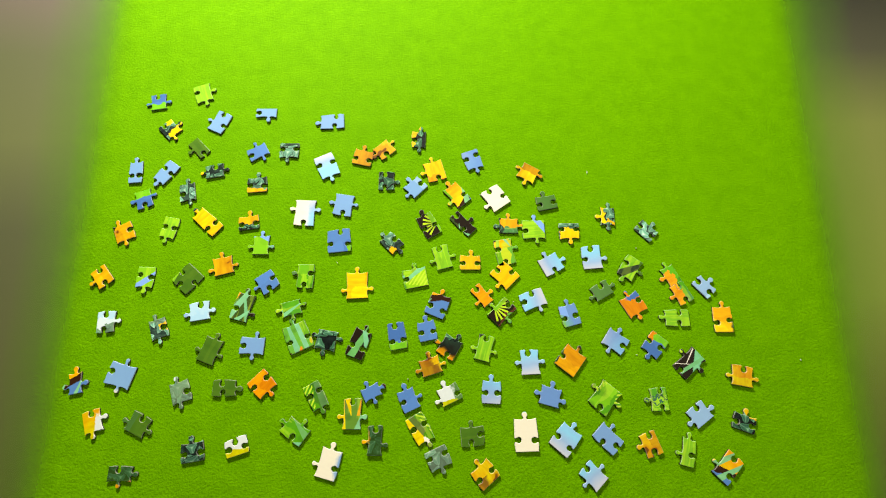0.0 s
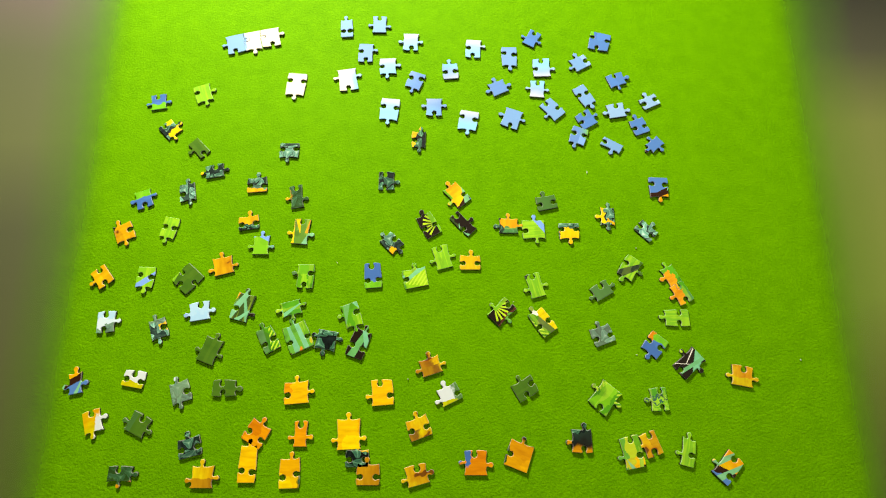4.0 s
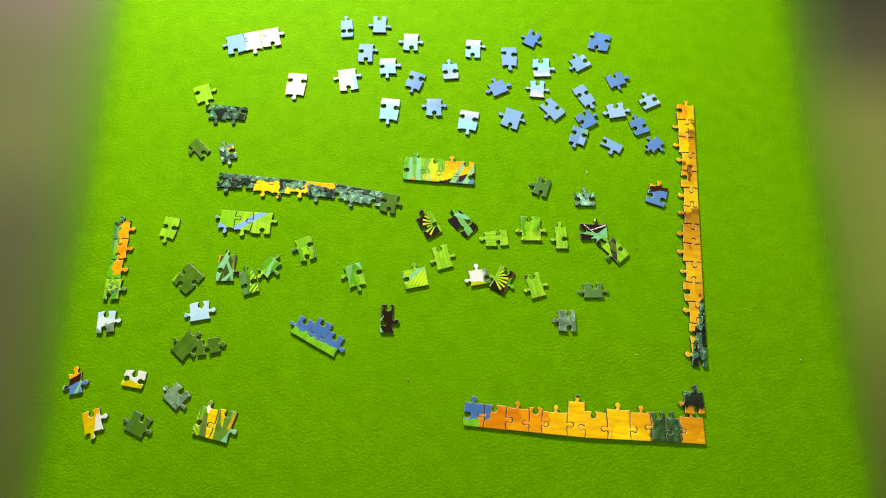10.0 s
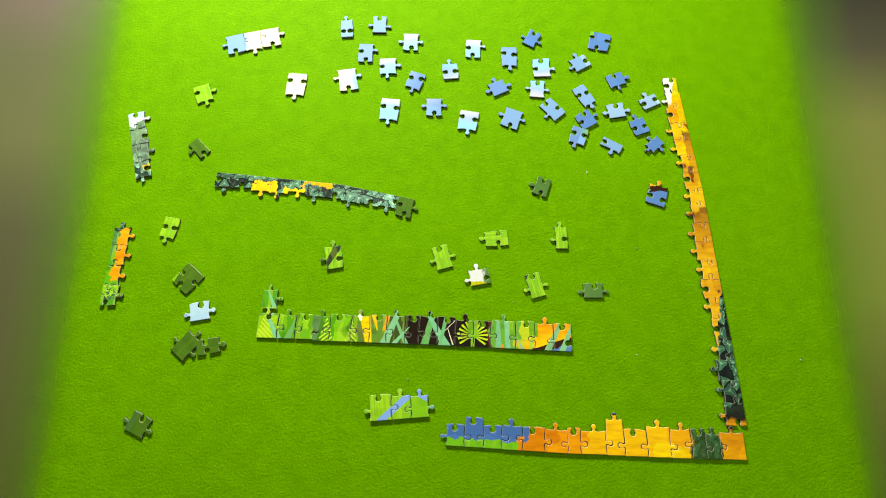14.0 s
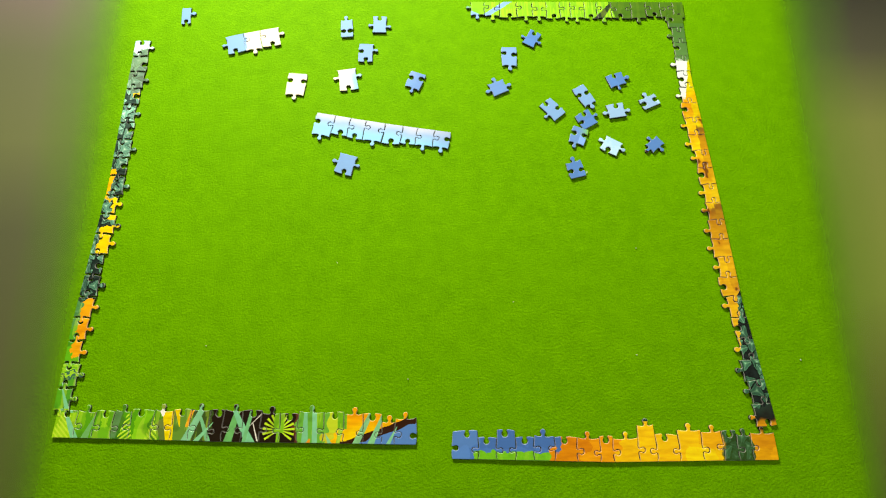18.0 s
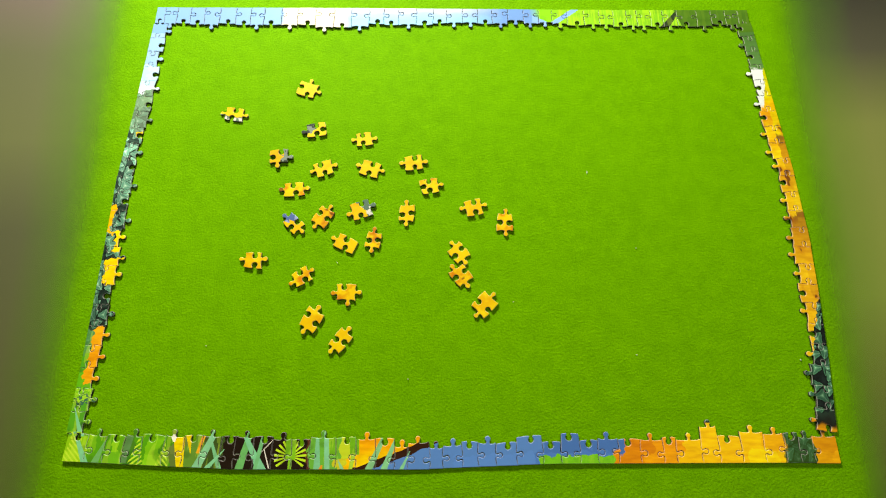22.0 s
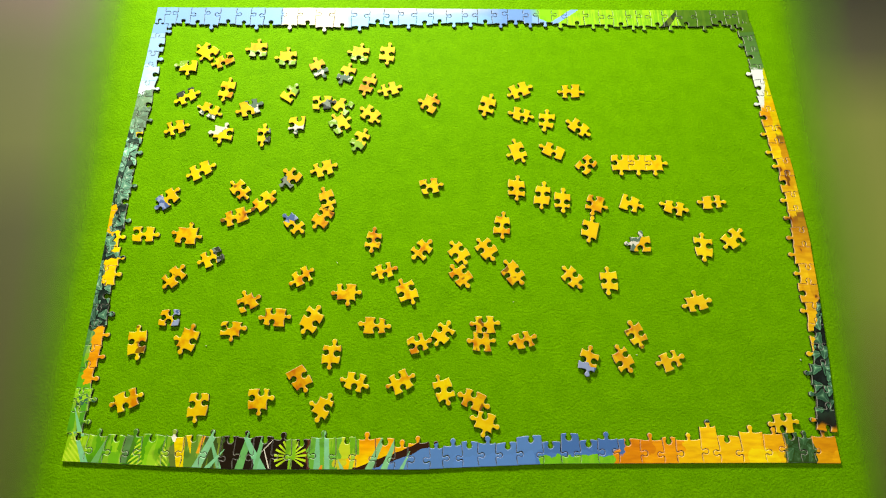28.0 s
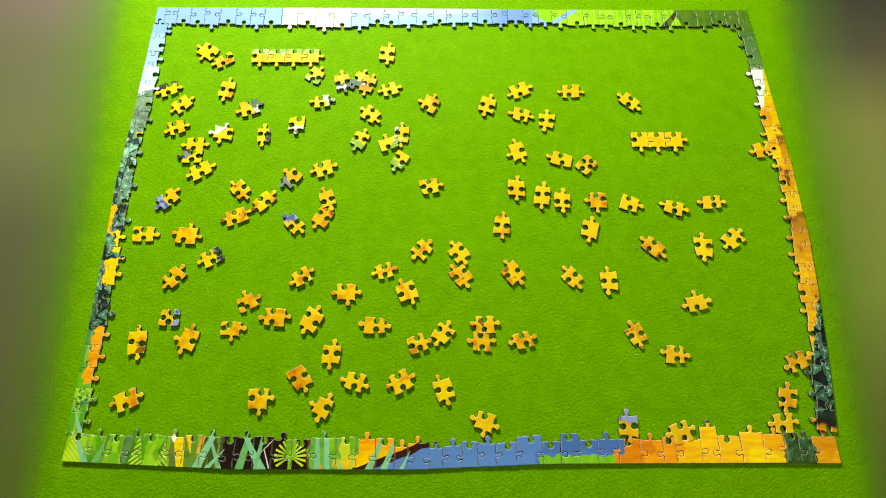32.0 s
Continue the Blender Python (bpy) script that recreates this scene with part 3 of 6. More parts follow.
def rim_pieces():
    """The 126 pieces of the rim in order: near side, right side, far side, left side, each from its start round the puzzle."""
    rng = random.Random(11)
    near = [0.0198, 0.0167, 0.0167, 0.0152, 0.0213, 0.0167, 0.0172, 0.0177, 0.0127, 0.0167, 0.0177, 0.0167, 0.0172, 0.0228, 0.0182, 0.0177, 0.0172, 0.0127, 0.0192, 0.0127, 0.0167, 0.0152, 0.0162, 0.0187, 0.0228, 0.0172, 0.0162, 0.0172, 0.0177, 0.0208, 0.0198, 0.0127, 0.0228, 0.0152, 0.0203, 0.0218, 0.0177, 0.0137, 0.0127, 0.0218]
    far = [0.0134, 0.0141, 0.0168, 0.0181, 0.0221, 0.0168, 0.0154, 0.0154, 0.0121, 0.0168, 0.0154, 0.0181, 0.0208, 0.0168, 0.0168, 0.0168, 0.0195, 0.0174, 0.0181, 0.0168, 0.0188, 0.0168, 0.0195, 0.0201, 0.0174, 0.0181, 0.0201, 0.0215, 0.0208, 0.0215, 0.0188, 0.0215, 0.0148, 0.0174, 0.0201, 0.0168, 0.0168, 0.0168, 0.0134, 0.0114]
    sides = [("near", near, 0.0235), ("right", [0.02] * 23, 0.0166), ("far", far, 0.0225), ("left", [0.02] * 23, 0.0160)]
    words = {"near": NEAR_WORDS, "right": RIGHT_WORDS, "far": FAR_WORDS, "left": LEFT_WORDS}
    made = []
    for side, widths, d in sides:
        count = len(widths)
        corner = side in ("near", "far")
        cuts = [(rng.choice((-1, 1)), rng.uniform(0.4, 0.56), rng.uniform(0.0020, 0.0026)) for _ in range(count + 1)]
        for i, sign in enumerate(CUTS.get(side, "")):
            cuts[i + 1] = (1 if sign == "+" else -1, *cuts[i + 1][1:])
        step = {"near": 0.0012, "right": 0.0021, "far": 0.0014, "left": 0.0018}[side]
        level = [rng.uniform(-step, step * 1.2) for _ in range(count)]
        for i, mm in {"near": NEAR_LEVELS, "far": FAR_LEVELS}.get(side, {}).items():
            level[i] = mm / 1000
        if corner:
            cuts[0] = cuts[-1] = (0, 0.5, 0.002)
            level[0] = level[-1] = 0.0
        else:
            cuts[0], cuts[-1] = ((1, 0.5, 0.0023), (1, 0.5, 0.0023)) if side == "right" else ((-1, 0.5, 0.0023), (1, 0.5, 0.0023))
        run = 0.0 if corner else 0.02
        for i, w in enumerate(widths):
            kl, kr = cuts[i], cuts[i + 1]
            top = (1 if KNOBS[side][i] == "+" else -1, rng.uniform(0.42, 0.58), rng.uniform(0.0023, 0.0028))
            if corner and i in (0, count - 1):
                top = (1 if side == "near" and i else -1, 0.5, 0.0023)
            slope = 0.0 if corner and i in (0, count - 1) else rng.uniform(-0.0006, 0.0006)
            dl, dr = (d * 0.94 + min(0.0, level[i], level[j] if 0 <= j < count else 0.0) for j in (i - 1, i + 1))
            pts = outline(w, d, kl, kr, top, level[i] - slope, level[i] + slope, dl, dr)
            mid = run + w / 2
            run += w
            uv_of = {
                "near": lambda x, y, m=mid, e=d / 2: (m + x, e + y),
                "right": lambda x, y, m=mid, e=d / 2: (0.7 - e - y, m + x),
                "far": lambda x, y, m=mid, e=d / 2: (0.7 - m - x, 0.5 - e - y),
                "left": lambda x, y, m=mid, e=d / 2: (e + y, 0.5 - m - x),
            }[side]
            kind = "corner piece" if corner and i in (0, count - 1) else "edge piece"
            f = (i + 0.5) / count
            tone = [t for limit, t in words[side] if f <= limit][0]
            made.append(make_piece("jigsaw_edge_piece", pts, RIM_PRINT, uv_of, "straight-sided jigsaw " + kind + " printed with " + tone, "edge pieces of the jigsaw"))
    return made


# which way the cuts between neighbours bulge
CUTS = {"near": "+++-+-+++-+-+----+-+-+++-+-+-+-++--+-++", "far": "+--+--+--+--+-+-+-+--++--+-+---+--+--+-",
        "right": "+-+-+-+-+-+-+-+-++--+-", "left": "-+-+-+-+-+-+-++-+-+-+-"}
# knobs and hollows of the inner cut, piece by piece round the rim
KNOBS = {"near": "0+-+-+-+-+-+-+-+-++++-+-----+-+-++-++-+0", "right": "++++-+-+++++-+++-+-+-+-",
         "far": "0+-+-+-++-++-+++++-++--+--+-+-+-+--+--+0", "left": "+-+-+-+-+-+-++++-++++++"}
NEAR_LEVELS = {1: 0.2, 2: 0.6, 3: 1.5, 4: 2.4, 5: 2.7, 6: 3.5, 7: 4.0, 8: 4.0, 9: 4.2, 10: 4.1, 11: 2.4, 12: 1.6, 13: 3.9, 14: 3.3, 15: 2.7, 16: 2.6, 17: -3.8, 18: -0.5, 19: -5.5, 20: -4.1, 21: -2.2, 22: -3.3, 23: -4.2, 24: 0.5, 25: -4.8, 26: 2.0, 27: -3.8, 28: -1.9, 29: -3.0, 30: -3.0, 31: -1.6, 32: -3.0, 33: 8.1, 34: -0.6, 35: 3.3, 36: 1.8, 37: 1.9, 38: -1.5}
FAR_LEVELS = {1: -0.1, 2: -1.4, 3: 1.8, 4: 1.2, 5: 1.8, 6: 1.8, 7: 1.8, 8: 1.7, 9: 1.7, 10: 0.3, 11: 0.3, 12: 0.3, 13: -1.1, 14: -2.4, 15: -1.1, 16: -5.1, 17: -0.2, 18: -1.0, 19: -1.5, 20: -1.0, 21: -1.2, 22: 1.4, 23: 2.0, 24: 1.6, 25: 0.3, 26: 5.1, 27: 5.4, 28: 6.4, 29: 2.2, 30: 3.3, 31: 2.3, 32: 3.8, 33: 2.4, 34: 0.7, 35: 3.6, 36: 1.9, 37: 0.5, 38: 2.3}
NEAR_WORDS = ((0.12, "bright green fern"), (0.19, "yellow and green grass"), (0.34, "green blades on dark brown"), (0.42, "yellow and green grass"), (0.6, "blue sky"), (0.71, "blue over a green strip"), (0.92, "yellow and orange fur"), (0.96, "dark green leaves"), (1.0, "orange fur"))
RIGHT_WORDS = ((0.05, "orange and black fur"), (0.15, "dark green leaves"), (0.3, "orange fur and dark leaves"), (0.74, "orange and yellow fur"), (0.84, "yellow and white fur"), (1.0, "dark green grass"))
FAR_WORDS = ((0.08, "dark green grass"), (0.35, "green slanting grass"), (0.66, "light blue sky"), (0.78, "cream cloud"), (1.0, "pale blue sky"))
LEFT_WORDS = ((0.15, "pale blue sky"), (0.43, "grey-green leaves"), (0.64, "dark leaves and yellow"), (0.76, "dark green leaves"), (0.88, "orange fur and green leaves"), (1.0, "green grass blades"))


# inner pieces cut otherwise than with two knobs and two hollows: the sides round from local x (knob, hollow, straight), and where the second colour lies, in degrees
SHAPES = {
    0: ("++--", None), 1: ("--+-", 150), 3: ("+--+", 0), 8: ("+---", None), 9: ("+-+-", 130), 11: ("+-+-", 20), 15: ("0-+-", None), 21: ("+-++", None), 25: ("+-+-", 90),
    29: ("+-+-", 0), 30: ("+---", None), 31: ("++-+", -40), 33: ("0-++", 130), 36: ("+++-", None), 37: ("+-+-", -90), 40: ("++--", None), 44: ("----", 0), 45: ("+--+", None),
    47: ("+++-", None), 48: ("0--+", -70), 49: ("++-+", 0), 50: ("+-0-", None), 53: ("+---", None), 58: ("+-++", None), 60: ("0-+-", None), 61: ("+-+-", 160),
    64: ("+-+-", -90), 65: ("+++-", -90), 69: ("+0+-", None), 73: ("+---", 0), 74: ("++--", 100), 75: ("+++-", None), 78: ("+-+-", 0), 84: ("+-+-", 0), 85: ("+---", 180),
    87: ("+-+-", -90), 89: ("--+-", 0), 90: ("+---", 200), 91: ("+-+-", 200), 92: ("+-0-", 0), 97: ("--+-", None), 98: ("+--+", None), 99: ("+++-", None), 100: ("+-+-", 180),
    101: ("+-+-", 0), 102: ("+--+", None), 104: ("+-+-", 0), 105: ("-++-", 150), 106: ("----", None), 107: ("+-++", 180), 118: ("+-+-", 30),
    83: ("+-+-", 0), 103: ("+-+-", 0), 108: ("+-+-", 0), 109: ("+-+-", 0)}
# inner pieces that come to lie joined in a row, and their widths
SNUG = {83: 0.0195, 103: 0.0195, 108: 0.0195, 109: 0.0195, 113: 0.0185, 114: 0.0185, 115: 0.0185}


def inner_pieces():
    rng = random.Random(23)
    words = {"y": "yellow fur", "o": "orange fur", "w": "yellow fur and white", "g": "yellow fur and green", "d": "yellow fur and dark leaves", "b": "yellow fur and blue"}
    made = []
    for letter in "ydydyyyoobowyyoyoyyoooyyywdoybowygooodoyoooobooowdooooyoooyoywyydyyoyyyoygoyooboyyygwgoyydydgooyoyoywgogdwygggyyyyyyyowy":
        w, d = rng.uniform(0.0172, 0.0218), rng.uniform(0.0142, 0.0172)
        signs, toward = SHAPES.get(len(made), ("+-+-", None))
        kinds = [{"+": 1, "-": -1, "0": 0}[signs[k]] for k in (3, 0, 1, 2)]
        if len(made) in SNUG:
            w, d, kinds = 0.0185, SNUG[len(made)], (1, -1, -1, 1)
        cut = [(k, rng.uniform(0.38, 0.62), rng.uniform(0.0023, 0.0028)) for k in kinds]
        if len(made) in SNUG:
            cut = [(k, 0.5, 0.0025) for k in kinds]
        loose = 0.0 if len(made) in SNUG else 0.0012
        jog = lambda: rng.uniform(-loose, loose)
        corners = [(-w / 2 + jog(), -d / 2 + jog()), (w / 2 + jog(), -d / 2 + jog()), (w / 2 + jog(), d / 2 + jog()), (-w / 2 + jog(), d / 2 + jog())]
        pts = []
        for k in range(4):
            (ax, ay), (bx, by) = corners[k], corners[(k + 1) % 4]
            length = math.hypot(bx - ax, by - ay)
            ux, uy = (bx - ax) / length, (by - ay) / length
            pts += [(ax + ux * s + uy * o, ay + uy * s - ux * o) for s, o in seam(cut[k][0], length, cut[k][1], cut[k][2])[:-1]]
        ox, oy = rng.uniform(0, 3), rng.uniform(0, 3)
        made.append(make_piece("jigsaw_inner_piece", pts, INNER[letter], lambda x, y, a=ox, b=oy: (a + x, b + y), "knobbed jigsaw piece printed with " + words[letter], "inner pieces of the jigsaw", rng.uniform(0, 6.28) if toward is None else radians(toward)))
    return made


def hops(x, y, a, *moves):
    """Rows for a piece that lies still and is picked up and laid elsewhere now and then: start, then (seconds, x, y, turn, height)."""
    rows = [(0.0, pose(x, y, 0.0, 0, 0, a))]
    z = 0.0
    for t, x1, y1, a1, z1 in moves:
        turn = (a1 - a + 180) % 360 - 180
        steps = 1 + int(abs(turn) // 80)
        rows.append((t - steps / FPS, pose(x, y, z, 0, 0, a)))
        for k in range(1, steps):
            f = k / steps
            rows.append((t - (steps - k) / FPS, pose(x + (x1 - x) * f, y + (y1 - y) * f, 0.006, 0, 0, a + turn * f)))
        x, y, a, z = x1, y1, a + turn, z1
        rows.append((t, pose(x, y, z, 0, 0, a)))
    if rows[-1][0] < 32.0:
        rows.append((32.0, pose(x, y, z, 0, 0, a)))
    return rows



def motions():
    edge = rim_pieces()
    inner = inner_pieces()
    walk(edge[0], hops(-.0363, .1704, 102, (12.2, -.1784, .1221, 358.3, 0), (16.3, -.3539, .0316, 358.8, 0), (18.2, -.3504, .0103, 358.5, 0), (19.6, -.3525, .0031, 359.9, 0), (20.3, -.3399, .0115, 357.5, 0)))
    walk(edge[1], hops(-.1432, .0266, 55, (2.2, -.0978, .1328, 200, .0001), (6.9, -.0946, .1742, 200, .0001), (8.2, -.0973, .1725, 200, .0001), (12.2, -.1595, .1215, 358.3, .0001), (16.3, -.3356, .0313, 358.8, .0001), (18.2, -.3322, .0098, 358.5, .0001), (19.6, -.3344, .0031, 359.9, .0001), (20.3, -.3217, .0107, 357.5, .0001)))
    walk(edge[2], hops(-.1464, .1723, 180, (6.5, -.1488, .2006, 200, .0002), (12.2, -.1423, .121, 358.3, .0002), (16.3, -.3188, .0309, 358.8, .0002), (18.2, -.3156, .0094, 358.5, .0002), (19.6, -.3178, .003, 359.9, .0002), (20.3, -.305, .01, 357.5, .0002)))
    walk(edge[3], hops(-.1271, .0578, 210, (2.7, -.1762, .1085, 30, 0), (4.5, -.1759, .1059, 40, 0), (6.2, -.2019, .1651, 20, 0), (12.2, -.1259, .1205, 358.3, 0), (13.9, -.1266, .1194, 358.3, 0), (16.3, -.3028, .0306, 358.8, 0), (18.2, -.2997, .009, 358.5, 0), (19.6, -.302, .003, 359.9, 0), (20.3, -.289, .0093, 357.5, 0)))
    walk(edge[4], hops(.1432, .0577, 140, (8.2, .0818, .2215, 0, .0001), (12.2, -.1071, .12, 358.3, .0001), (13.9, -.108, .1189, 358.3, .0001), (16.3, -.2845, .0302, 358.8, .0001), (18.2, -.2815, .0085, 358.5, .0001), (19.6, -.2839, .0029, 359.9, .0001), (20.3, -.2708, .0085, 357.5, .0001)))
    walk(edge[5], hops(-.0299, .0299, 210, (3, .0892, .1258, 35, .0002), (5.2, .0935, .1197, 352.1, .0002), (8.9, -.2265, .0331, 346.2, .0002), (11.7, -.1127, .1198, 358.6, .0002), (12.2, -.0875, .1194, 358.3, .0002), (13.9, -.0886, .1183, 358.3, .0002), (16.3, -.2654, .0298, 358.8, .0002), (18.2, -.2626, .008, 358.5, .0002), (19.6, -.265, .0029, 359.9, .0002), (20.3, -.2519, .0077, 357.9, .0002)))
    walk(edge[6], hops(-.0919, .0395, 0, (3, -.1548, .2169, 355, 0), (5.3, .1106, .1174, 352.1, 0), (8.9, -.2097, .029, 346.2, 0), (11.7, -.0958, .1193, 358.6, 0), (12.2, -.0698, .1188, 357.4, 0), (13.9, -.0714, .1177, 358.3, 0), (16.3, -.2484, .0295, 358.8, 0), (18.2, -.2457, .0076, 358.5, 0), (19.6, -.2482, .0029, 359.9, 0), (20.3, -.235, .0071, 357.9, 0)))
    walk(edge[7], hops(-.2054, .1385, 345, (6.9, -.226, .1778, 0, .0001), (10.3, -.0806, .1204, 358.4, .0001), (11.7, -.0784, .1189, 358.6, .0001), (12.2, -.0518, .1179, 357.3, .0001), (13.9, -.0536, .1172, 358.3, .0001), (16.3, -.2309, .0291, 358.8, .0001), (18.2, -.2283, .0071, 358.5, .0001), (19.6, -.2309, .0028, 359.9, .0001), (20.3, -.2175, .0065, 357.9, .0001)))
    walk(edge[8], hops(.0133, .2268, 45, (9.2, -.0629, .1274, 0, .0002), (10.3, -.0652, .1199, 358.4, .0002), (11.7, -.0632, .1185, 358.6, .0002), (12.2, -.0361, .1172, 357.3, .0002), (13.9, -.0382, .1167, 358.3, .0002), (16.3, -.2156, .0288, 358.8, .0002), (18.2, -.2132, .0067, 358.5, .0002), (19.6, -.2158, .0028, 359.9, .0002), (20.3, -.2023, .0059, 357.9, .0002)))
    walk(edge[9], hops(-.0902, .1035, 340, (4.1, -.1154, .173, 0, 0), (6.9, -.1273, .2055, 20, 0), (9.2, .0133, .2268, 45, 0), (10.3, -.0504, .1195, 358.4, 0), (11.7, -.0485, .1182, 358.6, 0), (12.2, -.021, .1165, 357.3, 0), (13.9, -.0231, .1162, 357.5, 0), (16.3, -.201, .0285, 359.3, 0), (18.2, -.1985, .0064, 358.5, 0), (19.6, -.2012, .0027, 359.9, 0), (20.3, -.188, .0056, 359.7, 0)))
    walk(edge[10], hops(.2273, .0899, 130, (6.9, .2303, .0847, 100, .0001), (8.4, .1485, .22, 90, .0001), (10.3, -.033, .119, 358.4, .0001), (11.7, -.0314, .1178, 358.6, .0001), (12.2, -.0033, .1157, 357.3, .0001), (13.9, -.0056, .1154, 357.5, .0001), (16.3, -.1837, .0283, 359.4, .0001), (18.2, -.1814, .0059, 358.5, .0001), (19.6, -.1841, .0027, 359.9, .0001), (20.3, -.1709, .0056, .2, .0001)))
    walk(edge[11], hops(-.0229, .2254, 30, (10.3, -.0156, .1185, 358.4, .0002), (11.7, -.0142, .1173, 358.6, .0002), (12.2, .0144, .1148, 357.3, .0002), (13.9, .0119, .1146, 357.5, .0002), (16.3, -.1665, .0281, 359.4, .0002), (18.2, -.1643, .0054, 358.5, .0002), (19.6, -.1671, .0027, 359.9, .0002), (20.3, -.1537, .0057, .2, .0002)))
    walk(edge[12], hops(.0483, .1361, 315, (6.9, .0499, .1678, 330, 0), (10.3, .0016, .118, 358.4, 0), (11.7, .0027, .1169, 358.6, 0), (12.2, .0319, .114, 357.3, 0), (13.9, .0292, .1139, 357.5, 0), (16.3, -.1494, .028, 359.4, 0), (18.2, -.1474, .005, 358.5, 0), (19.6, -.1502, .0027, 359.9, 0), (20.3, -.1367, .0057, .2, 0)))
    walk(edge[13], hops(-.1475, .1097, 25, (6.2, -.1527, .1798, 25, .0001), (7.2, .1632, .022, 2, .0001), (8.2, -.0393, .2883, 355.6, .0001), (13.9, .0495, .113, 357.5, .0001), (16.3, -.1294, .0278, 359.4, .0001), (18.2, -.1274, .0045, 358.5, .0001), (19.6, -.1304, .0026, 359.9, .0001), (20.3, -.1167, .0058, .2, .0001)))
    walk(edge[14], hops(.0537, .1996, 190, (3.9, .163, .0076, 10, .0002), (7.2, .1839, .0228, 2, .0002), (8.2, -.0192, .2868, 355.6, .0002), (13.9, .0704, .1121, 357.5, .0002), (16.3, -.1088, .0275, 359.4, .0002), (18.2, -.107, .0039, 358.5, .0002), (19.6, -.11, .0026, 359.9, .0002), (20.3, -.0962, .0059, .2, .0002)))
    walk(edge[15], hops(.0064, .2589, 40, (7.2, .2021, .0234, 2, 0), (8.2, -.0017, .2855, 355.6, 0), (13.9, .0886, .1113, 357.5, 0), (16.3, -.0908, .0274, 359.4, 0), (18.2, -.0891, .0034, 358.5, 0), (19.6, -.0922, .0026, 359.9, 0), (20.3, -.0783, .0059, .2, 0)))
    walk(edge[16], hops(.2462, -.0038, 315, (4.4, .1247, -.0056, 5, .0001), (7.2, .2198, .024, 2, .0001), (8.2, .0154, .2841, 355.6, .0001), (13.9, .1064, .1105, 357.5, .0001), (16.3, -.0732, .0272, 359.4, .0001), (18.2, -.0717, .003, 358.5, .0001), (19.6, -.0749, .0026, 359.9, .0001), (20.3, -.0608, .006, .2, .0001)))
    walk(edge[17], hops(-.3531, .0696, 12, (13.6, -.0958, -.0841, 0, .0002), (16.3, -.0582, .027, 359.4, .0002), (18.2, -.0568, .0026, 358.5, .0002), (19.6, -.0601, .0025, 359.9, .0002), (20.3, -.0458, .006, .2, .0002)))
    walk(edge[18], hops(-.0136, .1432, 338, (2.2, .2191, .2695, 178, 0), (8.4, .2163, .2611, 340, 0), (16.3, -.0422, .0268, 359.4, 0), (18.2, -.041, .0022, 358.5, 0), (19.6, -.0442, .0025, 359.9, 0), (20.3, -.03, .0061, .9, 0)))
    walk(edge[19], hops(-.0726, .062, 297, (3, .2191, .3188, 130, .0001), (19.6, -.0284, .0025, 359.9, .0001), (20.3, -.0142, .0068, 1.6, .0001)))
    walk(edge[20], hops(-.0244, .1199, 12, (3, .206, .3445, 20, .0002), (17.9, .1324, .2921, 15, .0002), (19.6, -.0138, .0025, 359.9, .0002), (20.3, .0005, .0075, 1.6, .0002)))
    walk(edge[21], hops(-.2098, .3087, 120, (3, .0947, .4591, 330, 0), (20.3, .0164, .0082, 1.6, 0)))
    walk(edge[22], hops(-.0408, .0556, 25, (3, .1888, .4025, 290, .0001), (20.3, .0321, .0088, 1.6, .0001)))
    walk(edge[23], hops(-.1827, .164, 215, (3, .1482, .3527, 30, .0002), (20.3, .0496, .0095, 1.6, .0002)))
    walk(edge[24], hops(-.1149, .2085, 6, (2.5, .1729, .4548, 165, 0), (15.4, -.0078, .4983, 180, 0), (17.2, .0118, .0148, 359.1, 0), (19.3, .0753, .0128, 359.6, 0), (20.3, .0703, .0104, 1.6, 0)))
    walk(edge[25], hops(-.3269, .3727, 10, (9.2, -.1432, .1224, 331.3, .0001), (10.6, -.0051, .0405, 357.4, .0001), (11.3, .0032, .0257, 357.2, .0001), (17.2, .0321, .0145, 359.1, .0001), (19.3, .0952, .0127, 359.6, .0001), (20.3, .0903, .011, 1.6, .0001)))
    walk(edge[26], hops(-.0525, .1117, 10, (2.7, -.0596, .1117, 30, .0002), (3.9, -.0786, .1714, 5, .0002), (6.9, -.0728, .1949, 40, .0002), (8.4, -.1279, .1152, 300, .0002), (9.2, -.1288, .1145, 331.3, .0002), (10.6, .0119, .0397, 357.4, .0002), (11.3, .0202, .0248, 357.2, .0002), (17.2, .049, .0142, 359.1, .0002), (19.3, .1119, .0126, 359.6, .0002), (20.3, .1073, .0113, .4, .0002)))
    walk(edge[27], hops(-.3216, .2523, 200, (9.2, -.1144, .1067, 331.3, 0), (10.6, .0289, .0386, 357.4, 0), (11.3, .0371, .0237, 357.2, 0), (17.2, .066, .0139, 359.1, 0), (19.3, .1285, .0125, 359.6, 0), (20.3, .124, .0114, .4, 0)))
    walk(edge[28], hops(.1942, .1046, 140, (6.5, -.164, .0533, 353.5, .0001), (8.9, .0204, .0424, 354.8, .0001), (10.6, .0466, .0375, 357.4, .0001), (11.3, .0548, .0225, 357.2, .0001), (17.2, .0837, .0137, 359.1, .0001), (19.3, .1459, .0123, 359.6, .0001), (20.3, .1414, .0115, .4, .0001)))
    walk(edge[29], hops(.1797, .145, 300, (3, .0213, .0015, 0, .0002), (5.2, -.1442, .0518, 353.8, .0002), (8.9, .0399, .0406, 354.8, .0002), (10.6, .0662, .0366, 357.4, .0002), (11.3, .0744, .0216, 357.2, .0002), (17.2, .1032, .0133, 359.1, .0002), (19.3, .165, .0122, 359.6, .0002), (20.3, .1607, .0117, .4, .0002)))
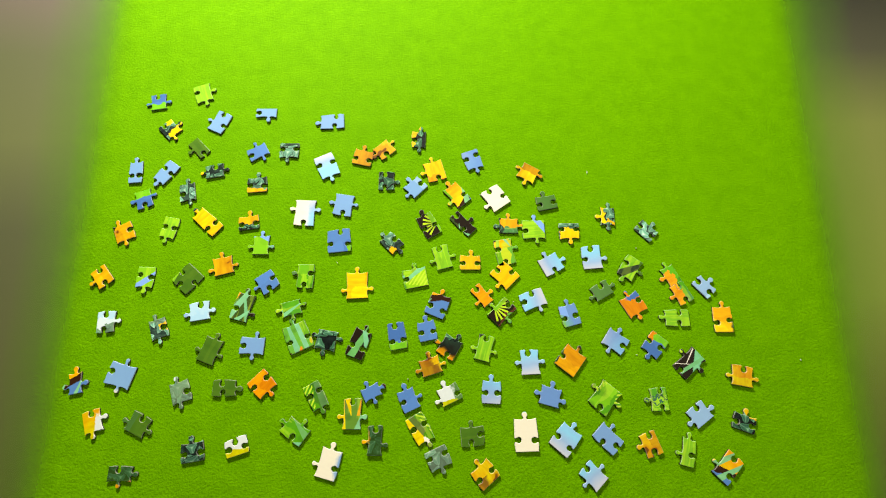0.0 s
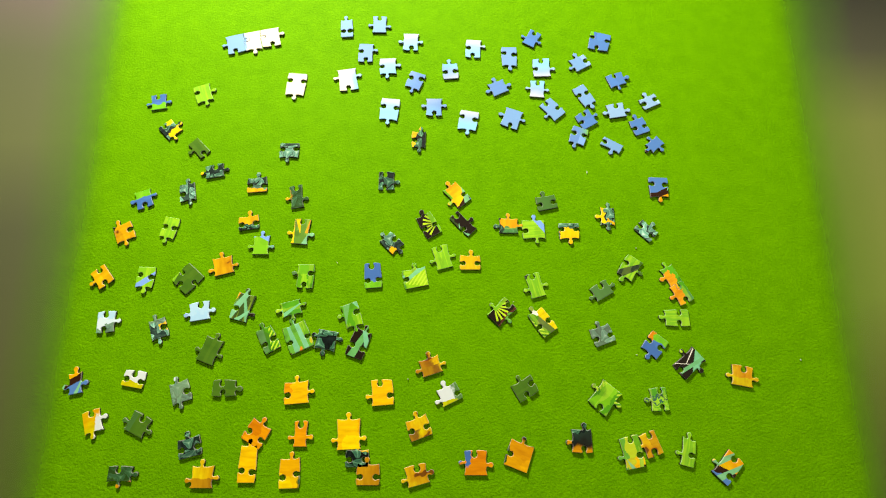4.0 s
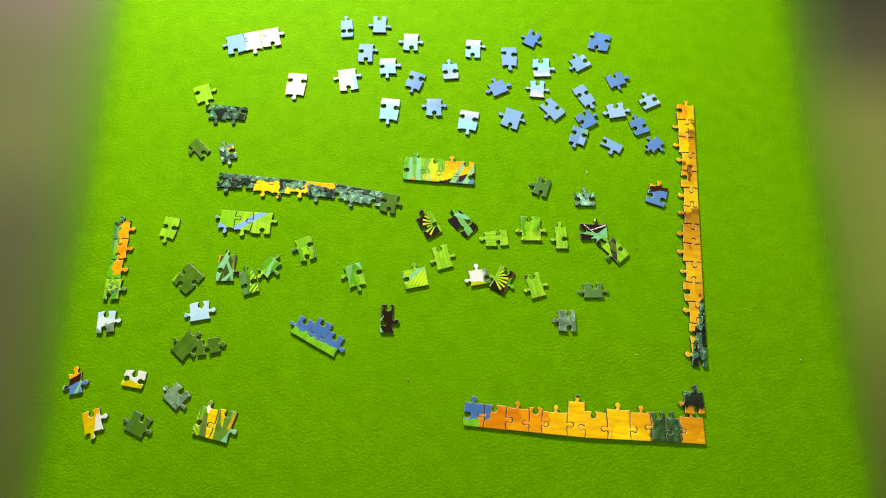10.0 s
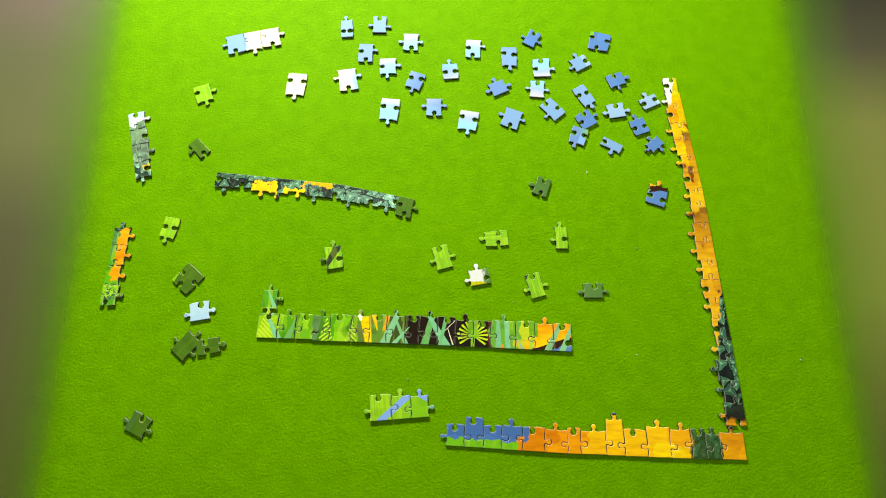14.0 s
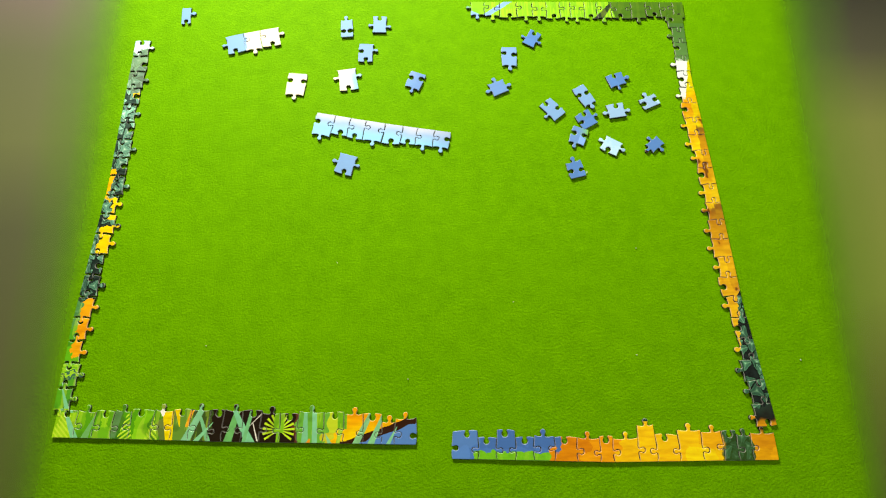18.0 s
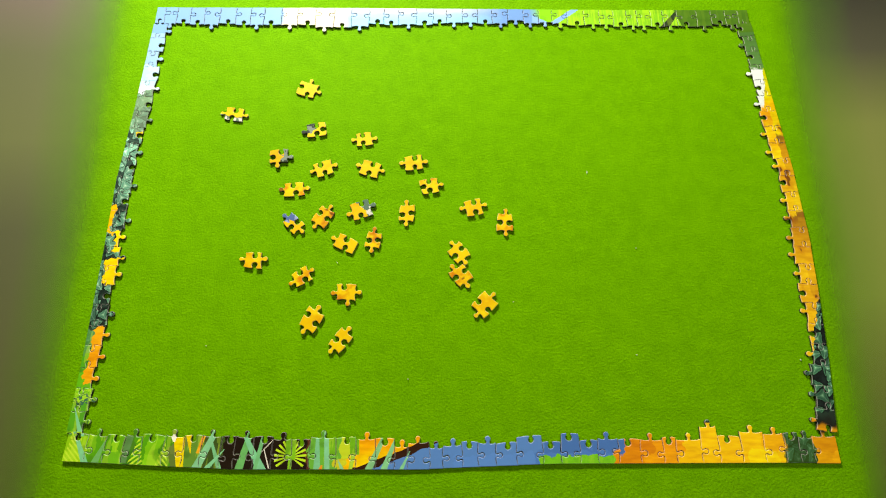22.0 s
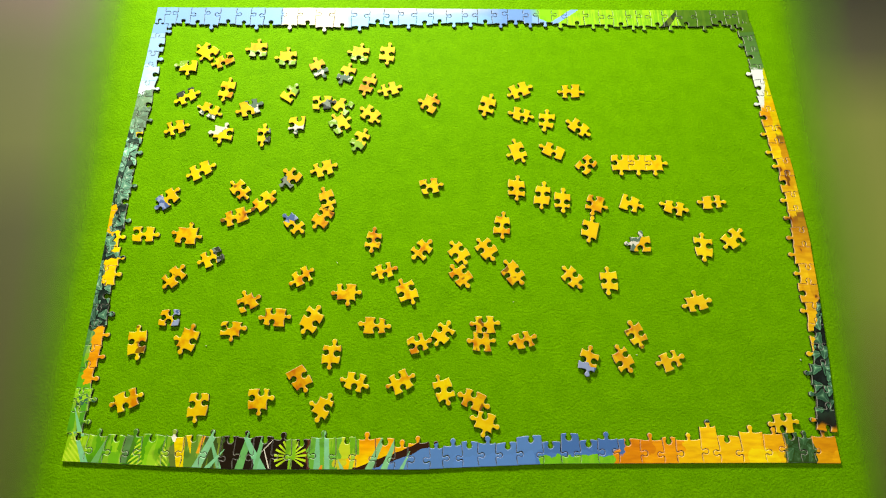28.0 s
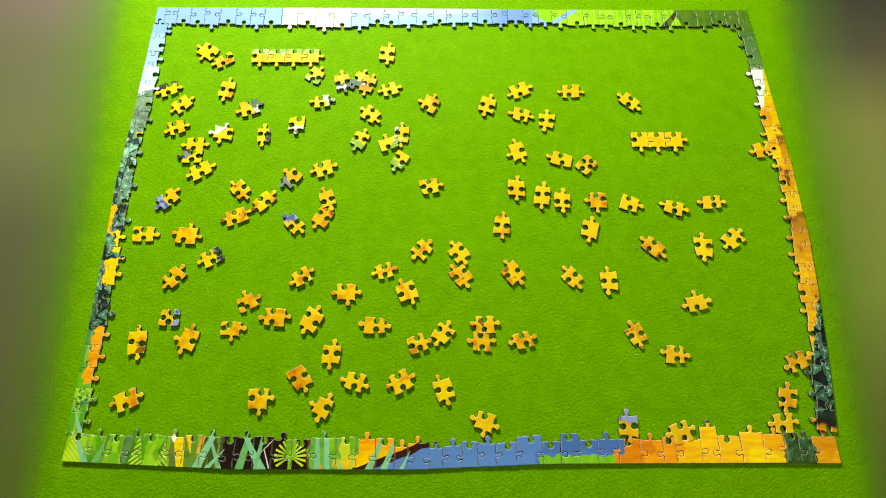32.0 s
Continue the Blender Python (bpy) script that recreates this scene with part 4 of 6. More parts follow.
    walk(edge[30], hops(-.177, .0667, 225, (2.7, -.1776, .0255, 330, 0), (5.3, -.1236, .0495, 353.8, 0), (8.9, .0605, .0388, 354.8, 0), (10.6, .0868, .0355, 357.4, 0), (11.3, .095, .0203, 357.2, 0), (17.2, .1238, .013, 359.1, 0), (19.3, .1853, .0121, 359.6, 0), (20.3, .181, .0118, .4, 0)))
    walk(edge[31], hops(.0293, .1535, 40, (3, -.1379, .0247, 0, .0001), (5.4, -.1071, .0478, 353.8, .0001), (8.9, .077, .0373, 354.8, .0001), (10.6, .1031, .0345, 358.4, .0001), (11.3, .1111, .0196, 358.9, .0001), (17.2, .1401, .0127, 359.7, .0001), (19.3, .2014, .012, 359.9, .0001), (20.3, .1972, .0119, .4, .0001)))
    walk(edge[32], hops(-.0194, .2874, 107, (2.5, -.1448, .0617, 5, .0002), (4.7, -.0891, .0458, 353.8, .0002), (8.9, .0949, .0356, 354.8, .0002), (10.6, .1209, .0343, 359.5, .0002), (11.3, .1291, .0192, 358.9, .0002), (17.2, .1579, .0129, .9, .0002), (19.3, .219, .0121, .4, .0002), (20.3, .215, .0121, .4, .0002)))
    walk(edge[33], hops(-.2488, .2263, 50, (2.7, -.1832, -.0053, 0, 0), (4.8, -.07, .0438, 354.7, 0), (8.9, .1142, .0339, 354.8, 0), (10.6, .1403, .0336, 359.5, 0), (11.3, .1484, .0183, 358.9, 0), (17.2, .1772, .0132, .9, 0), (19.3, .2379, .0122, .4, 0), (20.3, .234, .0122, .4, 0)))
    walk(edge[34], hops(.0529, .1736, 45, (2.2, -.0652, .0605, 5, .0001), (4.9, -.052, .0423, 355.2, .0001), (8.9, .1317, .0326, 357.4, .0001), (10.6, .1583, .0331, 359.5, .0001), (11.3, .1665, .0176, 358.9, .0001), (17.2, .1952, .0135, .9, .0001), (19.3, .2556, .0123, .4, .0001), (20.3, .2517, .0123, .4, .0001)))
    walk(edge[35], hops(-.0938, .1609, 3, (2.7, -.094, .0224, 3, .0002), (5, -.0306, .0405, 355.2, .0002), (8.9, .1531, .0317, 357.4, .0002), (10.6, .1798, .0325, 359.5, .0002), (11.3, .1879, .0168, 358.9, .0002), (17.2, .2165, .0139, .9, .0002), (19.3, .2765, .0124, .4, .0002), (20.3, .2728, .0125, .4, .0002)))
    walk(edge[36], hops(.2643, .1292, 0, (2.5, -.1449, -.0098, 2, 0), (5.1, -.0106, .0388, 355.2, 0), (6.5, -.0106, .0375, 354.9, 0), (8.9, .1731, .0307, 357.4, 0), (10.6, .1998, .0321, 359.5, 0), (11.3, .2079, .0161, 358.9, 0), (17.2, .2366, .0142, .9, 0), (19.3, .2962, .0126, .4, 0), (20.3, .2926, .0126, .4, 0)))
    walk(edge[37], hops(-.0701, .0173, 0, (2.7, -.1624, .2562, 10, .0001), (5.2, .0054, .0375, 355.2, .0001), (6.5, .0054, .0361, 354.9, .0001), (8.9, .1891, .03, 357.4, .0001), (10.6, .2158, .0319, 359.5, .0001), (11.3, .2239, .0158, 358.9, .0001), (17.2, .2525, .0144, .9, .0001), (19.3, .3118, .0127, .4, .0001), (20.3, .3083, .0127, .4, .0001)))
    walk(edge[38], hops(-.2951, -.0102, 270, (5.3, .0686, .0059, .2, .0002), (7.2, .0674, .0327, 330, .0002), (8.9, .2025, .0294, 357.4, .0002), (10.6, .2293, .0318, 359.5, .0002), (11.3, .2373, .0155, 358.9, .0002), (17.2, .2659, .0146, .9, .0002), (19.3, .325, .0127, .4, .0002), (20.3, .3215, .0128, .4, .0002)))
    walk(edge[39], hops(.113, .0905, 322, (2.5, .0606, .0063, 340, 0), (5.4, .0862, .006, .2, 0), (7.5, .0865, .0327, 352, 0), (8.9, .22, .0286, 357.4, 0), (10.6, .2468, .0316, 359.5, 0), (11.3, .2548, .0152, 358.9, 0), (17.2, .2834, .0149, .9, 0), (19.3, .3421, .0128, .4, 0), (20.3, .3387, .0124, .4, 0)))
    walk(edge[40], hops(-.0014, .1022, 60, (3.8, .1191, .0193, 90, .0001), (7.2, .0894, .056, 90, .0001), (8.2, .2257, .053, 90, .0001), (10.6, .2534, .0583, 89.2, .0001), (12, .2622, .0428, 91.1, .0001), (15.9, .2621, .0442, 91.1, .0001), (17.2, .2892, .0426, 96, .0001), (19.6, .3494, .0405, 84.4, .0001), (20.3, .3453, .038, 84.1, .0001)))
    walk(edge[41], hops(-.069, .276, 270, (9.2, -.2379, .3573, 174.6, .0002), (10.6, .2537, .0783, 89.2, .0002), (12, .2618, .0624, 91.1, .0002), (15.9, .2617, .0642, 91.1, .0002), (17.2, .2871, .0625, 96, .0002), (19.6, .3514, .0603, 84.4, .0002), (20.3, .3473, .0578, 84.1, .0002)))
    walk(edge[42], hops(-.1204, .1098, 170, (6.2, -.125, .1729, 170, 0), (9.2, -.2582, .3593, 174.6, 0), (10.6, .254, .0983, 89.2, 0), (12, .2614, .082, 91.1, 0), (15.9, .2613, .0842, 91.1, 0), (17.2, .285, .0825, 96, 0), (19.6, .3533, .08, 84.4, 0), (20.3, .3494, .0775, 84.1, 0)))
    walk(edge[43], hops(.2688, .0358, 340, (3.8, -.0853, .0044, 0, .0001), (6.5, -.2043, .1166, 353.8, .0001), (8.4, .2353, .0957, 84.7, .0001), (10.6, .2542, .1184, 89.2, .0001), (12, .261, .1017, 91.1, .0001), (15.9, .2609, .1042, 91.1, .0001), (17.2, .2829, .1024, 96, .0001), (19.6, .3552, .0998, 84.4, .0001), (20.3, .3512, .0969, 85.8, .0001)))
    walk(edge[44], hops(-.0363, .3252, 88, (5.1, -.2037, .0131, 354.1, .0002), (6.5, -.1839, .1144, 353.8, .0002), (8.4, .2372, .116, 84.7, .0002), (10.6, .2545, .1384, 89.2, .0002), (12, .2606, .1213, 91.1, .0002), (15.9, .2605, .1242, 91.1, .0002), (17.2, .2808, .1224, 96, .0002), (19.6, .3572, .1196, 84.4, .0002), (20.3, .3526, .1167, 85.8, .0002)))
    walk(edge[45], hops(-.2095, .2289, 8, (5.2, -.1839, .011, 354.1, 0), (6.5, -.1635, .1122, 353.8, 0), (8.4, .2391, .1364, 84.7, 0), (10.6, .2547, .1583, 90, 0), (12, .2602, .1409, 91.2, 0), (15.9, .2601, .1441, 91.3, 0), (17.2, .2786, .1426, 94.6, 0), (19.6, .3591, .1394, 84.4, 0), (20.3, .3541, .1365, 85.8, 0)))
    walk(edge[46], hops(-.3371, .2167, 295, (5.3, -.1641, .009, 354.5, .0001), (6.5, -.1431, .11, 353.8, .0001), (8.4, .241, .1568, 84.7, .0001), (10.6, .2546, .1783, 90.2, .0001), (12, .2598, .1605, 91.4, .0001), (15.9, .2597, .1641, 91.4, .0001), (17.2, .2777, .1629, 92.5, .0001), (19.6, .3599, .1585, 89.3, .0001), (20.3, .3555, .1562, 86.4, .0001)))
    walk(edge[47], hops(-.3489, .1703, 130, (5.4, -.1444, .0074, 355.6, .0002), (6.5, -.123, .1081, 356.4, .0002), (8.4, .2429, .1772, 84.5, .0002), (10.6, .2545, .1984, 90.2, .0002), (12, .2593, .1802, 91.4, .0002), (15.9, .2592, .1841, 91.4, .0002), (17.2, .2768, .183, 92.5, .0002), (19.6, .3601, .1784, 89.3, .0002), (20.3, .3565, .1759, 87, .0002)))
    walk(edge[48], hops(-.2293, .1813, 15, (4.7, -.1245, .0059, 355.6, 0), (6.5, -.1026, .1068, 356.5, 0), (8.4, .245, .1976, 84.2, 0), (10.6, .2545, .2184, 90.2, 0), (12, .2588, .1998, 91.4, 0), (15.9, .2587, .2041, 91.4, 0), (17.2, .276, .203, 92.5, 0), (19.6, .3604, .1983, 89.3, 0), (20.3, .3576, .1957, 87, 0)))
    walk(edge[49], hops(-.0955, .3024, 348, (2.2, -.0749, -.0104, 0, .0001), (4.8, .0639, .0585, 355.7, .0001), (6.5, -.0821, .1056, 356.5, .0001), (8.4, .247, .2179, 84.2, .0001), (10.6, .2544, .2384, 90.2, .0001), (12, .2583, .2194, 91.4, .0001), (15.9, .2582, .2241, 91.4, .0001), (17.2, .2751, .2231, 92.5, .0001), (19.6, .3606, .2182, 89.3, .0001), (20.3, .3586, .2151, 89, .0001)))
    walk(edge[50], hops(-.0202, .0848, 18, (4.9, .0835, .057, 355.7, .0002), (6.5, -.0616, .1043, 356.5, .0002), (8.4, .2491, .2383, 84.2, .0002), (10.6, .2543, .2585, 90.2, .0002), (12, .2578, .2391, 91.4, .0002), (15.9, .2577, .2441, 91.4, .0002), (17.2, .2742, .2431, 92.5, .0002), (19.6, .3609, .238, 89.3, .0002), (20.3, .3583, .2347, 90.9, .0002)))
    walk(edge[51], hops(.0186, .187, 0, (5, -.0575, .0967, 354.4, 0), (6.5, -.0411, .1031, 356.5, 0), (8.4, .2511, .2586, 84.2, 0), (10.6, .254, .2784, 90.8, 0), (12, .2574, .2587, 91.4, 0), (15.9, .2572, .2639, 92.7, 0), (17.2, .2734, .2631, 92.8, 0), (19.6, .3611, .2579, 89.3, 0), (20.3, .358, .2545, 90.9, 0)))
    walk(edge[52], hops(-.0728, .3127, 222, (2.2, -.0312, -.0103, 15, .0001), (5.1, -.0379, .0948, 354.4, .0001), (6.5, -.0211, .1025, 359.9, .0001), (8.4, .2532, .279, 84.2, .0001), (10.6, .2538, .2985, 90.8, .0001), (12, .2563, .2779, 94, .0001), (15.9, .2559, .2837, 94, .0001), (17.2, .2723, .2831, 93.2, .0001), (19.6, .3613, .2777, 90.2, .0001), (20.3, .3577, .2743, 90.9, .0001)))
    walk(edge[53], hops(.1803, .0162, 110, (5.2, -.0184, .0929, 354.4, .0002), (6.5, -.0006, .1024, 359.9, .0002), (8.4, .2553, .2994, 84.2, .0002), (10.6, .2535, .3185, 90.8, .0002), (12, .2549, .2975, 94, .0002), (15.9, .2545, .3036, 94, .0002), (17.2, .2711, .3031, 93.2, .0002), (19.6, .3609, .2974, 91.2, .0002), (20.3, .3573, .2939, 92.8, .0002)))
    walk(edge[54], hops(.0825, .2866, 150, (3, -.2223, -.0132, 0, 0), (5.3, .0008, .0915, 357.2, 0), (6.5, .0199, .1024, 359.9, 0), (8.4, .2573, .3197, 84.2, 0), (10.6, .2532, .3385, 90.8, 0), (12, .2535, .3171, 94, 0), (15.9, .2531, .3236, 94, 0), (17.2, .27, .3231, 93.2, 0), (19.6, .3605, .3173, 91.2, 0), (20.3, .3561, .3136, 93.3, 0)))
    walk(edge[55], hops(.0302, -.0101, 40, (2.7, -.0299, .0285, 20, .0001), (5.4, .0204, .0906, 357.2, .0001), (6.5, .0405, .1024, 359.9, .0001), (8.4, .2594, .3401, 84.2, .0001), (10.6, .2529, .3586, 90.8, .0001), (12, .2521, .3367, 94, .0001), (15.9, .2516, .3435, 94, .0001), (17.2, .2689, .3432, 93.2, .0001), (19.6, .3601, .3371, 91.2, .0001), (20.3, .355, .3333, 93.3, .0001)))
    walk(edge[56], hops(.2737, .0755, 350, (4.7, .04, .0896, 357.2, .0002), (6.5, .061, .1023, 359.9, .0002), (8.4, .2614, .3604, 84.2, .0002), (10.6, .2526, .3786, 90.8, .0002), (12, .2507, .3563, 94, .0002), (15.9, .2502, .3635, 94, .0002), (17.2, .2677, .3632, 93.2, .0002), (19.6, .3597, .357, 91.2, .0002), (20.3, .3538, .3531, 93.3, .0002)))
    walk(edge[57], hops(-.3296, .0338, 290, (12, .2494, .3759, 94, 0), (15.9, .2488, .3835, 93.1, 0), (17.2, .2666, .3832, 93.2, 0), (19.6, .3594, .3772, 89.2, 0), (20.3, .3527, .3729, 93.3, 0)))
    walk(edge[58], hops(-.1951, .0135, 18, (2.7, -.2985, .0724, 350, .0001), (13.9, .2475, .3946, 90, .0001), (15.9, .2482, .4037, 91.7, .0001), (17.2, .2654, .4036, 91.3, .0001), (19.6, .36, .3972, 88.4, .0001), (20.3, .3515, .3927, 93.3, .0001)))
    walk(edge[59], hops(-.0025, .0592, 25, (4.5, .0274, .1718, 10, .0002), (15.9, .2476, .4237, 91.7, .0002), (17.2, .2656, .4239, 89.4, .0002), (19.6, .3605, .417, 88.4, .0002), (20.3, .3504, .4125, 93.3, .0002)))
    walk(edge[60], hops(.1482, .159, 30, (6.2, .2685, .0796, 90, 0), (8.4, .1403, .159, 0, 0), (15.9, .247, .4437, 91.7, 0), (17.2, .2659, .444, 89.4, 0), (19.6, .3611, .4369, 88.4, 0), (20.3, .3492, .4323, 93.3, 0)))
    walk(edge[61], hops(.0992, .2523, 12, (4.2, .0949, .2702, 70, .0001), (15.9, .2464, .4637, 91.7, .0001), (17.2, .2661, .464, 89.4, .0001), (19.6, .3617, .4568, 88.4, .0001), (20.3, .3481, .452, 93.3, .0001)))
    walk(edge[62], hops(-.2877, .031, 335, (15.9, .2458, .4837, 91.7, .0002), (17.2, .2663, .4841, 89.4, .0002), (19.6, .3623, .4767, 88.4, .0002), (20.3, .3469, .4718, 93.3, .0002)))
    walk(edge[63], hops(-.2734, .3138, 225, (14.3, .2479, .5001, 180, 0), (17.2, .2709, .5002, 180, 0), (19.9, .3688, .5017, 179.3, 0), (20.3, .3465, .489, 180.1, 0)))
    walk(edge[64], hops(-.2126, .064, 270, (4.1, -.2026, .1031, 300, .0001), (6.5, -.2334, .1024, 280, .0001), (14.3, .2338, .5001, 180, .0001), (17.2, .2568, .5002, 180, .0001), (19.9, .3546, .5019, 179.3, .0001), (20.3, .3326, .489, 180.1, .0001)))
    walk(edge[65], hops(.0191, .0228, 275, (2.7, .0688, .065, 300, .0002), (4.4, .1604, .0975, 330, .0002), (8.4, -.0216, .1167, 300, .0002), (9.2, -.0653, .2503, 169.3, .0002), (12, -.0488, .2456, 168.1, .0002), (14.3, .2181, .5001, 180, .0002), (17.2, .241, .5003, 180, .0002), (19.9, .3387, .5021, 179.3, .0002), (20.3, .3171, .4889, 180.1, .0002)))
    walk(edge[66], hops(-.2316, .0977, 340, (6.2, -.2555, .1024, 320, 0), (14.3, .2003, .5001, 180, 0), (17.2, .2231, .5003, 180, 0), (19.9, .3208, .5023, 179.3, 0), (20.3, .2996, .4889, 180.1, 0)))
    walk(edge[67], hops(-.2627, .1695, 140, (14.3, .1798, .5001, 180, .0001), (17.2, .2025, .5003, 180, .0001), (19.9, .3001, .5026, 179.3, .0001), (20.3, .2794, .4889, 180.1, .0001)))
    walk(edge[68], hops(.1798, .1823, 145, (6.5, .2911, .1404, 0, .0002), (8.4, .1667, .1989, 40, .0002), (10.6, -.0948, .0798, 0, .0002), (13.3, -.1194, .1905, 10, .0002), (14.3, .16, .5001, 180, .0002), (17.2, .1826, .5003, 180, .0002), (19.9, .2801, .5028, 179.3, .0002), (20.3, .2598, .4888, 180.1, .0002)))
    walk(edge[69], hops(.031, .1008, 345, (3.7, .0834, .1622, 15, 0), (14.3, .1436, .5001, 180, 0), (17.2, .166, .5003, 180, 0), (19.9, .2636, .5031, 179.3, 0), (20.3, .2436, .4888, 180.1, 0)))
    walk(edge[70], hops(.2206, .1313, 90, (6.5, .236, .1128, 90, .0001), (8.4, .0466, .2122, 95, .0001), (14.3, .1279, .5002, 180, .0001), (17.2, .1503, .5003, 180, .0001), (19.9, .2477, .5033, 179.3, .0001), (20.3, .2282, .4888, 180.1, .0001)))
    walk(edge[71], hops(.2131, .0087, 345, (7.5, .2571, .0466, 0, .0002), (8.9, .112, .2125, 0, .0002), (14.3, .1139, .5002, 180, .0002), (17.2, .1362, .5003, 180.2, .0002), (19.9, .2338, .5033, 180.2, .0002), (20.3, .2143, .4888, 180.1, .0002)))
    walk(edge[72], hops(-.0093, .191, 15, (14.3, .0992, .5001, 180.3, 0), (17.2, .1214, .5002, 180.3, 0), (19.9, .2189, .5033, 180.3, 0), (20.3, .1998, .4887, 180.1, 0)))
    walk(edge[73], hops(-.29, .2224, 170, (14.3, .0828, .5, 180.3, .0001), (17.2, .1049, .5001, 180.3, .0001), (19.9, .2024, .5032, 180.3, .0001), (20.3, .1836, .4887, 180.1, .0001)))
    walk(edge[74], hops(-.2785, .3824, 200, (14.3, .0657, .4999, 180.3, .0002), (17.2, .0878, .5, 180.3, .0002), (19.9, .1851, .5031, 180.3, .0002), (20.3, .1668, .4887, 180.1, .0002)))
    walk(edge[75], hops(.0847, .2222, 92, (4.4, .0776, .2573, 5, 0), (9.9, -.1958, .2281, 176, 0), (13.9, -.0661, .0468, 4.5, 0), (14.3, .0459, .4998, 180.3, 0), (17.2, .0678, .4999, 180.3, 0), (19.9, .1651, .503, 180.3, 0), (20.3, .1472, .4887, 180.1, 0)))
    walk(edge[76], hops(-.3054, .1693, 178, (8.2, -.3107, .1676, 160, .0001), (9.9, -.2149, .2294, 176, .0001), (13.9, -.047, .0483, 4.5, .0001), (14.3, .0267, .4997, 180.3, .0001), (17.2, .0485, .4998, 180.3, .0001), (19.9, .1458, .5029, 180.3, .0001), (20.3, .1283, .4887, 179.8, .0001)))
    walk(edge[77], hops(-.194, .2052, 0, (8.9, -.2497, .2165, 355, .0002), (9.9, -.232, .2306, 176, .0002), (13.9, -.0299, .0496, 4.5, .0002), (14.3, .0096, .4996, 180.3, .0002), (17.2, .0313, .4997, 180.3, .0002), (19.9, .1285, .5028, 180.3, .0002), (20.3, .1114, .4888, 179.8, .0002)))
    walk(edge[78], hops(.115, .1342, 15, (2.7, .1389, .3302, 160, 0), (18.6, -.0122, .4316, 180.3, 0), (19.9, .067, .4858, 178.9, 0), (20.3, .0945, .4888, 179.8, 0)))
    walk(edge[79], hops(.0923, .0601, 345, (1.7, .0518, .3936, 25, .0001), (18.6, -.0305, .4315, 180.3, .0001), (19.9, .0492, .4862, 178.9, .0001), (20.3, .0763, .4889, 179.8, .0001)))
    walk(edge[80], hops(.0224, .301, 200, (2, -.0409, .3999, 160, .0002), (18.6, .0749, .3308, 174.8, .0002), (19.9, .0311, .4865, 178.9, .0002), (20.3, .0577, .489, 179.8, .0002)))
    walk(edge[81], hops(.1577, .1082, 235, (2, -.0194, .3655, 180, 0), (17.9, .0477, -.0837, 0, 0), (18.6, .0576, .3324, 174.8, 0), (19.9, .0136, .4869, 178.9, 0), (20.3, .0399, .4891, 179.8, 0)))
    walk(edge[82], hops(.037, .0619, 357, (2, -.0012, .4136, 5, .0001), (17.9, -.0107, .3245, 171.6, .0001), (18.6, .0405, .334, 174.8, .0001), (19.9, -.0035, .4872, 178.9, .0001), (20.3, .0223, .4891, 179.8, .0001)))
    walk(edge[83], hops(.1005, .1855, 298, (2, -.0723, .4186, 182, .0002), (17.9, -.0286, .3271, 171.6, .0002), (18.6, .0231, .3356, 174.8, .0002), (19.9, -.021, .4875, 178.9, .0002), (20.3, .0044, .4892, 179.8, .0002)))
    walk(edge[84], hops(.1258, -.0098, 45, (1.7, .0956, -.0835, 320, 0), (3, .097, .3901, 355, 0), (17.9, -.0464, .3298, 171.6, 0), (18.6, .0057, .3372, 174.8, 0), (19.9, -.0385, .4878, 178.9, 0), (20.3, -.0135, .4893, 179.8, 0)))
    walk(edge[85], hops(.142, .1916, 5, (2.7, .1036, .4172, 2, .0001), (17.9, -.0647, .3325, 171.6, .0001), (18.6, -.0121, .3388, 174.8, .0001), (19.9, -.0563, .4882, 178.9, .0001), (20.3, -.0317, .4894, 179.8, .0001)))
    walk(edge[86], hops(.1027, .0193, 320, (1.7, .0188, .3499, 170, .0002), (17.9, -.0848, .3357, 170, .0002), (18.6, -.0314, .3406, 174.8, .0002), (19.9, -.0757, .4886, 178.9, .0002), (20.3, -.0516, .4895, 179.8, .0002)))
    walk(edge[87], hops(.081, .1491, 110, (3, .0258, .4446, 176, 0), (17.9, -.1036, .339, 170, 0), (18.6, -.0498, .3423, 174.8, 0), (19.9, -.0941, .4889, 178.9, 0), (20.3, -.0704, .4895, 179.8, 0)))
    walk(edge[88], hops(.0742, .0883, 3, (1.7, -.0472, .4529, 178, .0001), (17.9, -.1213, .3422, 170, .0001), (18.6, -.0671, .3439, 174.8, .0001), (19.9, -.1116, .4893, 178.9, .0001), (20.3, -.0883, .4896, 179.8, .0001)))
    walk(edge[89], hops(-.1345, .2955, 205, (1.7, -.0685, .3652, 175, .0002), (17.9, -.1404, .3455, 170, .0002), (18.6, -.0858, .3456, 174.8, .0002), (19.9, -.1303, .4896, 179, .0002), (20.3, -.1075, .4897, 179.8, .0002)))
    walk(edge[90], hops(-.1523, .2423, 178, (.7, -.0839, .4019, 180, 0), (2, -.118, .404, 190, 0), (18.6, -.1061, .3474, 174.8, 0), (19.9, -.1506, .4898, 179.5, 0), (20.3, -.1283, .4897, 180.1, 0)))
    walk(edge[91], hops(.0678, .0206, 2, (.7, -.1508, .4129, 178, .0001), (2, -.1752, .3977, 176, .0001), (18.6, -.1265, .3489, 176.5, .0001), (19.9, -.1714, .49, 179.5, .0001), (20.3, -.1496, .4897, 180.1, .0001)))
